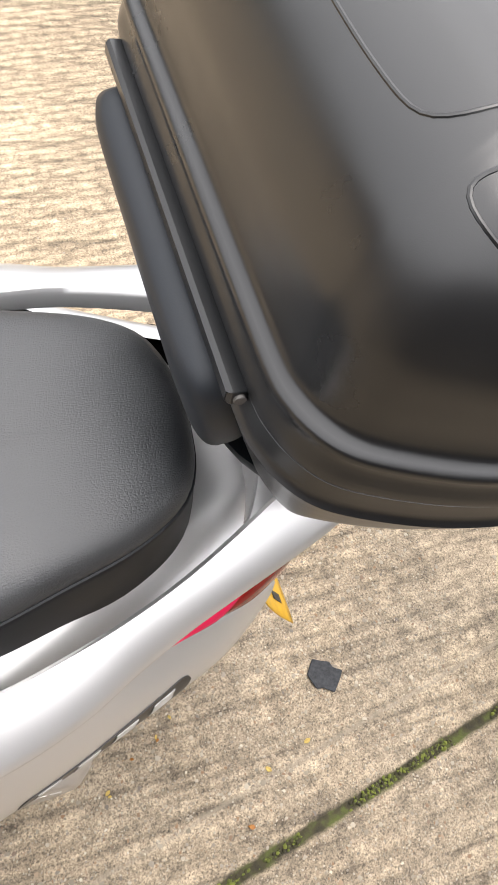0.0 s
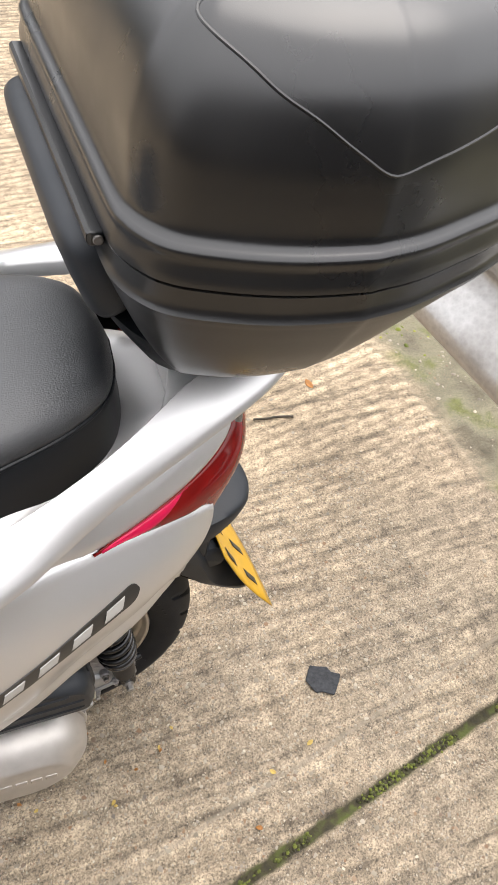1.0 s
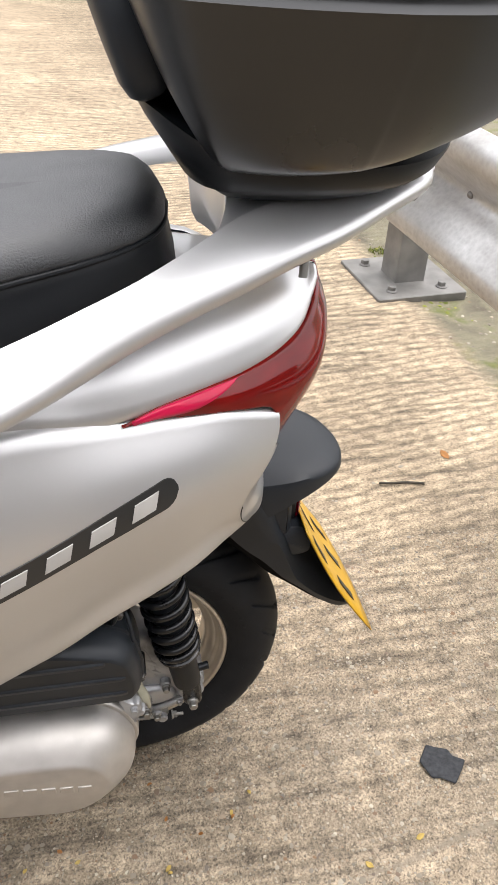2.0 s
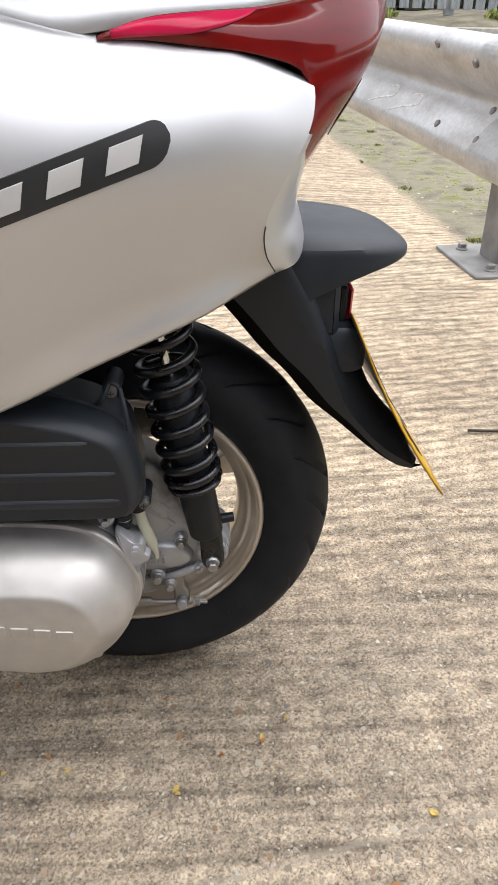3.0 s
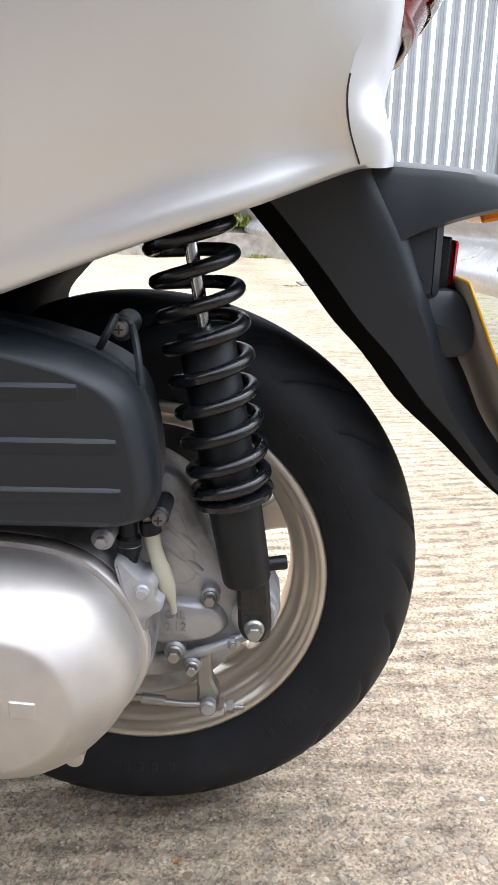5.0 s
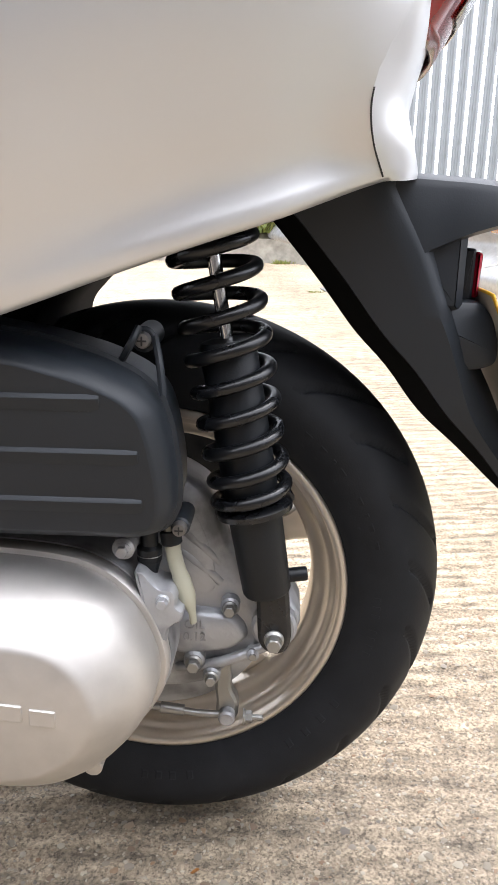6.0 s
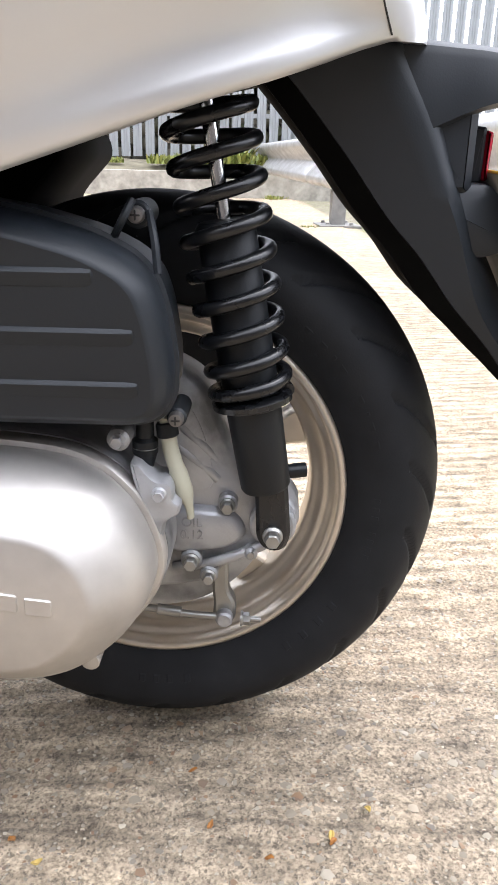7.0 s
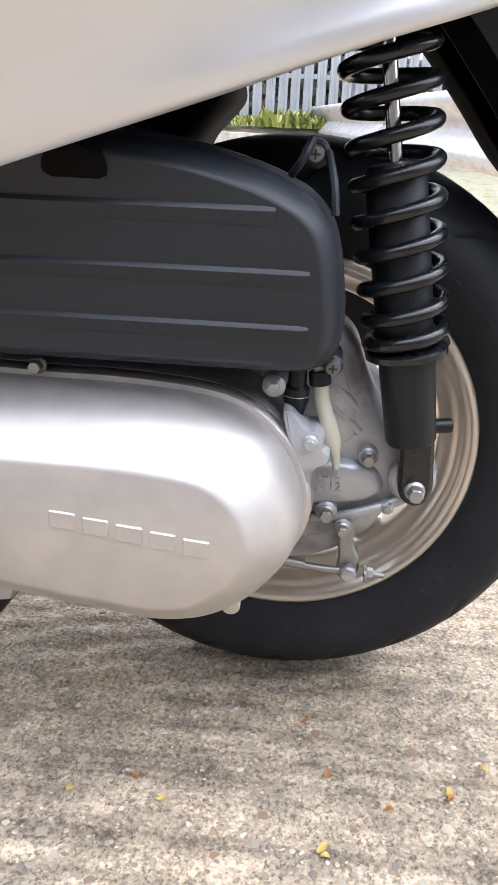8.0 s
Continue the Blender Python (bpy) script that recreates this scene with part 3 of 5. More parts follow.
def build_rail():
    rail = group_thing("guard_rail", "galvanised steel W-beam guard rail on bolted posts", "guard rail", tuple(RAIL_A))
    inv = Matrix.Translation(-RAIL_A)
    prof = beam_profile()

    def beam(s0, s1, lift):
        rows = []
        for i in range(9):
            s = s0 + (s1 - s0) * i / 8
            rows.append([Vector(rail_point(s, o + lift, z)) - RAIL_A for o, z in prof])
        return thick(make("beam", grid(rows), GALV, rail), 0.003, 0)

    beam(-2.6, 1.36, 0.004)
    beam(0.8, 5.4, 0.0)
    beam(5.1, 11.0, -0.004)
    for s in (1.2, 4.95):
        c = Vector(rail_point(s + 0.28, -0.12, 0)) - RAIL_A + Vector((0.05, 0, 0))
        # channel post: web and two flanges
        sec = [(-0.05, 0.05), (0.05, 0.05), (0.05, 0.042), (-0.042, 0.042), (-0.042, -0.042), (0.05, -0.042), (0.05, -0.05), (-0.05, -0.05)]
        rows = []
        for z in (0.008, 0.52):
            rows.append([c + rail_dir * a + rail_out * b + Vector((0, 0, z)) for a, b in sec])
        make("post", grid(rows, False, True, True), DULL_STEEL, rail, "", 20)
        base = [(c + rail_dir * a + rail_out * b) for a, b in ((-0.15, -0.15), (0.15, -0.15), (0.15, 0.15), (-0.15, 0.15))]
        make("base_plate", layers(polygon([(p.x, p.y) for p in base], 0.01), [(0.001, -0.02), (0, -0.018), (0, 0.006), (0.002, 0.008)], "z"), DULL_STEEL, rail)
        for a, b in ((-0.1, -0.085), (0.1, -0.085), (-0.1, 0.085), (0.1, 0.085)):
            p = c + rail_dir * a + rail_out * b + Vector((0, 0, 0.008))
            hex_bolt("anchor_bolt", p, 0.014, rail, 0.018, DULL_STEEL, (0, 0, 1))
    for s, z in ((1.64, 0.556), (1.62, 0.356), (1.41, 0.417), (1.357, 0.356), (1.39, 0.53), (1.16, 0.37), (1.16, 0.49), (1.0, 0.43), (5.3, 0.43)):
        o = min(prof, key=lambda q: abs(q[1] - z))[0]
        p = Vector(rail_point(s, o + 0.003, z)) - RAIL_A
        q = rail_out + Vector((0, 0, 0.45 if z < 0.43 else -0.45))
        vf = tube([p, p + q.normalized() * 0.002, p + q.normalized() * 0.006, p + q.normalized() * 0.007], [0.012, 0.012, 0.009, 0.003], 16)
        make("rail_bolt", vf, plain_bolt, rail)
    # two faded chalk strokes on the hollow of the beam
    for s0 in (2.1, 1.88):
        pts = []
        for i in range(15):
            a = radians(150 - 250 * i / 14)
            s, z = s0 + 0.045 * math.cos(a) * (-1), 0.385 + 0.018 * math.sin(a)
            if i > 10:
                s, z = s0 + 0.03 + 0.025 * (i - 10), 0.367 - 0.006 * (i - 10)
            o = float(np.interp(z, [q[1] for q in prof[2:-2]], [q[0] for q in prof[2:-2]]))
            pts.append(Vector(rail_point(s, o + 0.003, z)) - RAIL_A)
        make("chalk_stroke", tube(pts, 0.0035, 6, False, 0.6), CHALK, rail, "faded white chalk stroke")
    return rail


CHALK = plain("faded_chalk", (0.5, 0.5, 0.48), 0.9, 0.3, 60)
plain_bolt = smooth_metal("dull_bolt", (0.2, 0.19, 0.18), 0.55, 0.8)
build_rail()


# ---- palisade fence ----
def build_fence():
    fence = group_thing("palisade_fence", "tall grey galvanised palisade fence with vertical pales", "fence", (0, 9.6, 0.36))
    half = [(-0.034, 0.0), (-0.026, -0.014), (-0.014, -0.014), (-0.006, -0.002), (0.006, -0.002), (0.014, -0.014), (0.026, -0.014), (0.034, 0.0)]
    rows = []
    for z in (0.06, 3.1, 3.2):
        k = 0.35 if z > 3.15 else 1.65
        rows.append([(x * k, y, z) for x, y in half] + [(x * k, y + 0.003, z) for x, y in reversed(half)])
    v, f = grid(rows, False, True, True)
    first = make("pale", (v, f), FENCE, fence, "", 25)
    for k in range(1, 130):
        ob = new("pale", first.data)
        ob.parent = fence
        ob.location = ((k + 1) // 2 * 0.152 * (1 if k % 2 else -1) + 0.004 * math.sin(k * 7.1), 0, 0.01 * math.sin(k * 3.3))
        ob.rotation_euler = (0, radians(0.4 * math.sin(k * 5.7)), 0)
    for z in (0.55, 2.7):
        make("cross_rail", layers(polygon([(-9, z - 0.025), (9, z - 0.025), (9, z + 0.025), (-9, z + 0.025)], 0.004, 3), [(0, 0.004), (0, 0.045)], "y"), FENCE, fence)
    for x in (-8.2, -5.4, -2.6, 0.2, 3.0, 5.8, 8.6):
        make("fence_post", layers(polygon([(x - 0.05, 0), (x + 0.05, 0), (x + 0.05, 3.1), (x - 0.05, 3.1)], 0.004, 3), [(0, 0.05), (0, 0.15)], "y"), FENCE, fence)
    return fence


build_fence()


def build_hedge():
    rng = random.Random(21)
    verts, faces = [], []
    for k in range(8000):
        x, y = (rng.uniform(-9, 9) if k % 2 else rng.uniform(-3, 0.5)), rng.uniform(11.2, 12.4)
        tall = 1.9 if x < 0.4 else 0.8
        z = 0.35 + rng.random() * tall * (0.8 + 0.3 * math.sin(x * 1.7) * math.sin(x * 0.6 + 1))
        lump(verts, faces, (x, y, z), rng.uniform(0.07, 0.2), 0.8, rng, rng.uniform(0, 6))
    ob = mesh_object("hedge", verts, faces, HEDGE, angle=60)
    return tagged(ob, "low dark shrubs growing behind the fence", "hedge", kind="stuff")


build_hedge()


def build_weeds():
    """Clumps of small blades and round leaves along the edge of the slab and under the fence."""
    rng = random.Random(31)
    spots = []
    for _ in range(26):
        s = rng.uniform(1.7, 5.5)
        spots.append((0.97 - 0.118 * s + rng.uniform(-0.05, 0.5), s, rng.uniform(0.012, 0.03)))
    for _ in range(12):
        spots.append((rng.uniform(1.0, 1.9), rng.uniform(1.4, 4.0), rng.uniform(0.012, 0.03)))
    spots += [(0.3, 5.0, 0.05), (0.4, 5.1, 0.045), (0.03, 8.6, 0.1), (0.2, 8.8, 0.1), (0.95, 1.72, 0.03), (0.86, 1.68, 0.03), (-0.55, 9.0, 0.32), (-0.42, 9.1, 0.24), (-0.1, 9.0, 0.22), (-0.95, 9.0, 0.2), (-1.3, 9.05, 0.17)]
    for _ in range(70):
        spots.append((rng.uniform(-7, 8), rng.uniform(8.95, 9.5), rng.uniform(0.08, 0.2)))
    for n, (x, y, size) in enumerate(spots):
        verts, faces = [], []
        for _ in range(110 if size < 0.1 else 150):
            a, r = rng.uniform(0, 6.28), size * rng.random() ** 0.5
            bx, by = math.cos(a) * r, math.sin(a) * r
            h, w = size * rng.uniform(0.15, 0.7), size * rng.uniform(0.03, 0.075)
            lean = rng.uniform(0.2, 0.9)
            t = rng.uniform(0, 6.28)
            dx, dy = math.cos(t), math.sin(t)
            k = len(verts)
            z0 = -0.02
            verts += [(bx - dy * w, by + dx * w, z0), (bx + dy * w, by - dx * w, z0), (bx + dx * h * lean * 0.6 + dy * w * 1.3, by + dy * h * lean * 0.6 - dx * w * 1.3, z0 + h * 0.7), (bx + dx * h * lean, by + dy * h * lean, z0 + h), (bx + dx * h * lean * 0.6 - dy * w * 1.3, by + dy * h * lean * 0.6 + dx * w * 1.3, z0 + h * 0.7)]
            faces.append((k, k + 1, k + 2, k + 3, k + 4))
        me = bpy.data.meshes.new("weed_clump")
        me.from_pydata(verts, [], faces)
        ob = finish("weed_clump", me, WEED)
        ob.location = (x, y, 0.36 if y > 8.9 else 0.0)
        tagged(ob, "low green weed clump on the bare soil", "weed", "weeds by the rail")


build_weeds()


def build_litter():
    """Moss tufts and pale crumbs on the soil past the slab."""
    rng = random.Random(77)
    for name, mat, count, lo, hi, label, cat in (("soil_moss", GREEN_MOSS, 1500, 0.003, 0.011, "yellow-green moss tufts on the soil strip", "moss"), ("soil_litter", PEBBLE, 1500, 0.002, 0.008, "pale crumbs and leaf litter on the soil strip", "litter")):
        verts, faces = [], []
        for _ in range(count):
            y = rng.uniform(0.4, 6.5)
            x = 1.03 - 0.0853 * y + 0.02 + abs(rng.gauss(0, 0.45))
            if name == "soil_moss" and math.sin(x * 9 + y * 4) + math.sin(y * 7 - x * 3) + rng.uniform(-0.6, 0.6) < 0.5:
                continue
            z = float(ground_height(np.array([x]), np.array([y]))[0])
            s = rng.uniform(lo, hi)
            lump(verts, faces, (x, y, z), s, 0.4, rng, rng.uniform(0, 6))
        tagged(mesh_object(name, verts, faces, mat, angle=50), label, cat, kind="stuff")


build_litter()
# strip of stone edging in front of the fence
PALE_STONE = plain("pale_stone", (0.3, 0.28, 0.24), 0.85, 0.3, 12)
kerb = make("stone_edging", layers(polygon([(-14, -0.02), (14, -0.02), (14, 0.27), (-14, 0.27)], 0.02), [(0.004, 8.7), (0, 8.71), (0, 8.87), (0.004, 8.88)], "y"), PALE_STONE)
tagged(kerb, "pale stone edging before the fence", "kerb", kind="structure")
bank = make("bank", grid([[(x, y, z + 0.03 * math.sin(x * 3.1 + y) * (0 < k < 3)) for k, (y, z) in enumerate(((8.8, 0.2), (8.95, 0.3), (9.3, 0.36), (14, 0.38), (14.2, -0.1)))] for x in np.linspace(-16, 16, 81)]), plain("bank_soil", (0.14, 0.125, 0.085), 0.95, 0.45, 5))
tagged(bank, "low earth bank under the fence", "bank", kind="structure")
# unseen walls added behind and to the front of the scooter to dim reflections
dull_wall = plain("unseen_wall_dull", (0.1, 0.09, 0.084), 0.9, 0.3, 4)
for name, pts in (("unseen_wall_south", [(-9, -2.4), (9, -2.4), (9, -2.2), (-9, -2.2)]), ("unseen_wall_west", [(-9.2, -2.4), (-9.0, -2.4), (-9.0, 8), (-9.2, 8)])):
    w = make(name, layers(polygon(pts, 0.01, 3), [(0, -0.05), (0, 1.9)], "z"), dull_wall)
    tagged(w, "plain unseen wall added to dim light and reflections", "wall", kind="structure")


# ---- the scooter ----
scooter = group_thing("scooter", "silver motor scooter with black seat parked on concrete", "scooter")
AXLE = (0.0, 0.0, 0.2155)


def build_wheel():
    wheel = new("rear_wheel")
    wheel.parent = scooter
    wheel.location = AXLE
    wheel.empty_display_size = 0.05
    # tyre with cut grooves over the shoulders
    half = spline([(0.138, -0.03, 0), (0.1425, -0.036, 0), (0.15, -0.0425, 0), (0.165, -0.049, 0), (0.1785, -0.05, 0), (0.19, -0.0455, 0), (0.1988, -0.0375, 0), (0.2072, -0.025, 0), (0.2128, -0.011, 0), (0.2144, 0, 0)], 46)
    prof = [(p.x, p.y) for p in half] + [(p.x, -p.y) for p in reversed(half[:-1])]
    n = 660
    rows = []
    for i in range(n):
        a = 2 * math.pi * i / n
        row = []
        for r, y in prof:
            w = abs(y)
            if 0.004 < w < 0.047 and r > 0.185:
                turn = (a * 22 / (2 * math.pi) + (0.0 if y < 0 else 0.5) - (w / 0.047) ** 1.6 * 1.1) % 1.0
                long = (int(a * 22 / (2 * math.pi)) % 2) == 0
                if long or w > 0.024:
                    r -= 0.0055 * math.exp(-((turn - 0.5) / 0.075) ** 4)
            row.append((r * math.cos(a), y, r * math.sin(a)))
        rows.append(row)
    tyre = make("tyre", grid(rows, True), RUBBER, wheel, "black rubber tyre with curved tread grooves", 75)
    rim_prof = [(0.1375, -0.029), (0.1412, -0.0325), (0.1418, -0.0352), (0.1405, -0.0375), (0.1375, -0.0378), (0.1355, -0.0362), (0.1345, -0.032), (0.1335, -0.0265), (0.1305, -0.0245), (0.1285, -0.0225), (0.1265, -0.016),
                (0.122, -0.011), (0.1175, -0.0085), (0.1155, -0.004), (0.115, 0.006), (0.1165, 0.02), (0.126, 0.024), (0.134, 0.03), (0.1375, 0.0365), (0.1415, 0.035), (0.1375, 0.029)]
    make("rim", revolve([(p.x, p.y) for p in spline([(a, b, 0) for a, b in rim_prof], 64)], 160), RIM, wheel, "champagne painted alloy rim", 50)
    make("hub", revolve([(0.0, -0.03), (0.03, -0.03), (0.048, -0.02), (0.05, 0.03), (0.0, 0.03)], 48), RIM, wheel)
    for k in range(5):
        a = radians(21 + 72 * k)
        c, s = math.cos(a), math.sin(a)
        pts = [(0.035, -0.019), (0.075, -0.012), (0.1, -0.0115), (0.119, -0.017), (0.119, 0.017), (0.1, 0.0115), (0.075, 0.012), (0.035, 0.019)]
        out = polygon([(r * c - t * s, r * s + t * c) for r, t in pts], 0.006)
        make("spoke", layers(out, [(0.003, 0.004), (0.0, 0.008), (0.0, 0.026), (0.003, 0.03)]), RIM, wheel)
    # moulded marks on the sidewall, as plain raised bars
    def mark(a0, a1, r0, r1):
        rows = []
        for i in range(5):
            a = radians(a0 + (a1 - a0) * i / 4)
            row = []
            for t in (0, 0.15, 0.85, 1):
                r = r0 + (r1 - r0) * t
                j = min(range(len(half)), key=lambda q: abs(half[q].x - r))
                row.append((r * math.cos(a), half[j].y - (0.0005 if 0 < t < 1 and 0 < i < 4 else -0.0004), r * math.sin(a)))
            rows.append(row)
        make("sidewall_mark", grid(rows), RUBBER, tyre, "", 20)
    a = 52.0
    for w in (4.6, 4.2, 2.0, 4.6, 0, 4.4, 2.0, 4.2, 4.6):
        if w:
            mark(a - w * 0.8, a, 0.156, 0.169)
        a -= w + 0.6 if w else 3.5
    a = 2.0
    for w in (2.2, 2.2, 1.8, 0, 1.8, 2.0, 2.0, 2.2):
        if w:
            mark(a - w * 0.75, a, 0.159, 0.166)
        a -= w + 0.3 if w else 2.5
    for a0 in (-34, -40, -46, -52, -83, -88, -92, -96, -113, -118):
        mark(a0, a0 + 2.6, 0.158, 0.165)
    return wheel


build_wheel()


# -- engine and final drive --
def build_engine():
    eng = new("swing_engine")
    eng.parent = scooter
    eng.empty_display_size = 0.05
    tagged(eng, "silver engine and belt drive unit with black air box")
    make("brake_drum", revolve([(0.0, -0.06), (0.078, -0.06), (0.08, -0.0585), (0.082, -0.0585), (0.0855, -0.057), (0.087, -0.053), (0.0875, -0.03), (0.0, -0.03)], 96, 0, AXLE), CAST, eng)
    # gear case
    case = [(-0.1, 0.335), (0.0, 0.335), (0.026, 0.326), (0.043, 0.314), (0.052, 0.29), (0.066, 0.262), (0.085, 0.246), (0.1, 0.238), (0.106, 0.225), (0.101, 0.211), (0.09, 0.204), (0.073, 0.197), (0.055, 0.186), (0.045, 0.174), (0.018, 0.168), (-0.1, 0.165)]
    make("gear_case", layers(polygon(case, 0.012, 6), [(0.002, -0.05), (0.0, -0.056), (0.0, -0.0885), (0.0015, -0.094), (0.005, -0.0965)]), CAST, eng, "rough cast aluminium gear case")
    sump = [(0.02, 0.232), (0.048, 0.234), (0.064, 0.228), (0.07, 0.214), (0.06, 0.204), (0.045, 0.2), (0.022, 0.198), (0.01, 0.21)]
    make("sump_bulge", layers(outline(sump, 48), [(-0.004, -0.08), (0.0, -0.09), (0.0012, -0.098), (0.0035, -0.1025), (0.006, -0.1042)]), CAST, eng)
    upper = [(-0.03, 0.318), (0.018, 0.316), (0.036, 0.3), (0.047, 0.27), (0.048, 0.246), (0.03, 0.24), (0.0, 0.25)]
    make("case_web", layers(outline(upper, 48), [(0.0, -0.09), (0.003, -0.097), (0.008, -0.099)]), CAST, eng)
    for p in ([(0.005, -0.098, 0.31), (0.03, -0.1, 0.285), (0.053, -0.096, 0.262)], [(0.01, -0.098, 0.285), (0.03, -0.1, 0.27), (0.05, -0.098, 0.252)],
              [(0.02, -0.1, 0.186), (0.045, -0.104, 0.192), (0.075, -0.104, 0.204), (0.097, -0.1, 0.215)]):
        make("rib", tube([q + Vector((0, 0.0038, 0)) for q in spline(p, 14)], 0.0038, 10), CAST, eng)
    for at, r in (((0.033, 0.196), 0.0074), ((0.045, 0.185), 0.0062), ((0.057, 0.238), 0.0066), ((0.087, 0.224), 0.0155), ((0.073, 0.202), 0.0045)):
        make("boss", rod((at[0], -0.08, at[1]), (at[0], -0.106, at[1]), r, 24, 0.002), CAST, eng)
    hex_bolt("drain_bolt", (0.033, -0.106, 0.196), 0.0047, eng, 0.008)
    hex_bolt("case_bolt", (0.045, -0.106, 0.185), 0.004, eng, 0.007)
    hex_bolt("case_bolt", (0.057, -0.106, 0.238), 0.0042, eng, 0.007)
    make("dowel", rod((0.073, -0.1, 0.202), (0.073, -0.1075, 0.202), 0.0026, 16), STEEL, eng)
    # oil capacity cast into the case
    for text, at in (("OIL", (0.0262, 0.2215)), ("0.12", (0.0255, 0.2125))):
        cu = bpy.data.curves.new("cast_text", "FONT")
        cu.body = text
        cu.size = 0.0092
        cu.extrude = 0.0004
        tmp = new("cast_text", cu)
        me = bpy.data.meshes.new_from_object(tmp)
        bpy.data.objects.remove(tmp)
        ob = finish("cast_text", me, CAST, eng)
        ob.matrix_basis = pose(at[0], -0.1058, at[1], 90, 0, 0)
    # crankcase flange behind the cover, with its bolt tabs
    cov = [(-0.5, 0.22), (-0.5, 0.255), (-0.48, 0.285), (-0.42, 0.296), (-0.3, 0.296), (-0.2, 0.294), (-0.141, 0.2925), (-0.095, 0.2925), (-0.046, 0.289), (-0.02, 0.281), (0.0, 0.264), (0.012, 0.243), (0.0175, 0.221), (0.0135, 0.201), (0.001, 0.181), (-0.016, 0.165), (-0.037, 0.1535), (-0.066, 0.149), (-0.095, 0.152), (-0.128, 0.156), (-0.17, 0.162), (-0.25, 0.172), (-0.38, 0.176), (-0.48, 0.185)]
    shape = outline(cov, 200)
    make("crankcase", layers(shape, [(-0.004, -0.04), (-0.006, -0.05), (-0.006, -0.132), (-0.0045, -0.136), (-0.001, -0.1365)]), CAST, eng)
    make("case_flange", layers(shape, [(-0.0035, -0.1366), (-0.0045, -0.138), (-0.0045, -0.146), (-0.003, -0.148), (0.0, -0.1485)]), COVER, eng)
    for x, z in ((-0.023, 0.157), (-0.005, 0.296)):
        make("flange_tab", rod((x, -0.128, z), (x, -0.148, z), 0.0068, 24, 0.002), CAST, eng)
    hex_bolt("cover_bolt", (0.0185, -0.147, 0.263), 0.0037, eng, 0.006, CAST)
    hex_bolt("cover_bolt", (-0.005, -0.148, 0.296), 0.004, eng, 0.005, CAST)
    hex_bolt("cover_bolt", (-0.143, -0.15, 0.3), 0.0042, eng, 0.008)
    make("bolt_tab", rod((-0.023, -0.15, 0.157), (-0.023, -0.168, 0.157), 0.006, 20), COVER, eng)
    tab = [(0.001, 0.279), (0.006, 0.2815), (0.011, 0.276), (0.0165, 0.271), (0.0235, 0.2705), (0.0268, 0.265), (0.0268, 0.259), (0.0308, 0.2555), (0.0295, 0.249), (0.0245, 0.246), (0.021, 0.241), (0.019, 0.229), (0.013, 0.229), (0.008, 0.25)]
    make("cover_bracket", layers(outline(tab, 80), [(0.001, -0.12), (0.0, -0.125), (0.0, -0.144), (0.0012, -0.1465), (0.0025, -0.147)]), CAST, eng)
    cover = make("drive_cover", layers(shape, [(0.0, -0.149), (0.0, -0.158), (0.0006, -0.166), (0.002, -0.1735), (0.005, -0.182), (0.009, -0.1885), (0.0145, -0.1948), (0.02, -0.2001), (0.0248, -0.2045), (0.0262, -0.2058), (0.0276, -0.2068), (0.0285, -0.2073), (0.0305, -0.208)]), COVER, eng, "satin silver belt drive cover", 50)
    # maker's name on the cover as plain raised bars
    x, z = -0.1205, 0.2318
    for w in (0.016, 0.0155, 0.016, 0.0155, 0.016):
        out = polygon([(x, z - 0.0052), (x + w * 0.93, z - 0.0064), (x + w * 0.93, z + 0.004), (x, z + 0.0052)], 0.0012, 3)
        make("raised_bar", layers(out, [(0, -0.2065), (0, -0.2086), (0.0006, -0.2092)]), COVER, cover)
        x += w + 0.0028
        z -= 0.0026
    # brake arm, cable and stand bracket
    arm = [(0.0455, 0.178), (0.0555, 0.178), (0.0565, 0.15), (0.0615, 0.142), (0.0625, 0.13), (0.058, 0.122), (0.05, 0.121), (0.045, 0.127), (0.046, 0.142), (0.0445, 0.152)]
    make("brake_arm", layers(polygon(arm, 0.006), [(0.001, -0.056), (0, -0.058), (0, -0.068), (0.002, -0.07)]), STEEL, eng, "dull plated brake arm")
    make("arm_pin", rod((0.054, -0.066, 0.131), (0.054, -0.078, 0.131), 0.0062, 24, 0.0015), CAST, eng)
    make("brake_cable", tube(spline([(-0.06, -0.07, 0.142), (0.0, -0.072, 0.136), (0.03, -0.072, 0.132), (0.052, -0.07, 0.13)], 16), 0.0028, 10), STEEL, eng)
    make("cable_ferrule", rod((0.004, -0.072, 0.1355), (0.022, -0.072, 0.1335), 0.0042, 14), STEEL, eng)
    hex_bolt("adjuster_nut", (0.066, -0.07, 0.129), 0.0048, eng, 0.007, STEEL, (1, 0, 0))
    make("adjuster_thread", rod((0.07, -0.07, 0.129), (0.081, -0.07, 0.1285), 0.0022, 12), STEEL, eng)
    make("stand_bracket", layers(polygon([(-0.21, 0.175), (-0.15, 0.17), (-0.15, 0.155), (-0.163, 0.155), (-0.168, 0.138), (-0.18, 0.136), (-0.182, 0.155), (-0.21, 0.155)], 0.004), [(0, -0.10), (0, -0.155), (0.002, -0.158)]), CAST, eng)
    make("stand_lever", tube(spline([(-0.3, -0.13, 0.1), (-0.2, -0.145, 0.135), (-0.172, -0.145, 0.145)], 10), 0.007, 10), SHOCK_BLACK, eng)
    make("stand_leg", tube(spline([(-0.17, -0.12, 0.15), (-0.24, -0.15, 0.06), (-0.27, -0.16, 0.006)], 12), 0.011, 12), SHOCK_BLACK, eng)

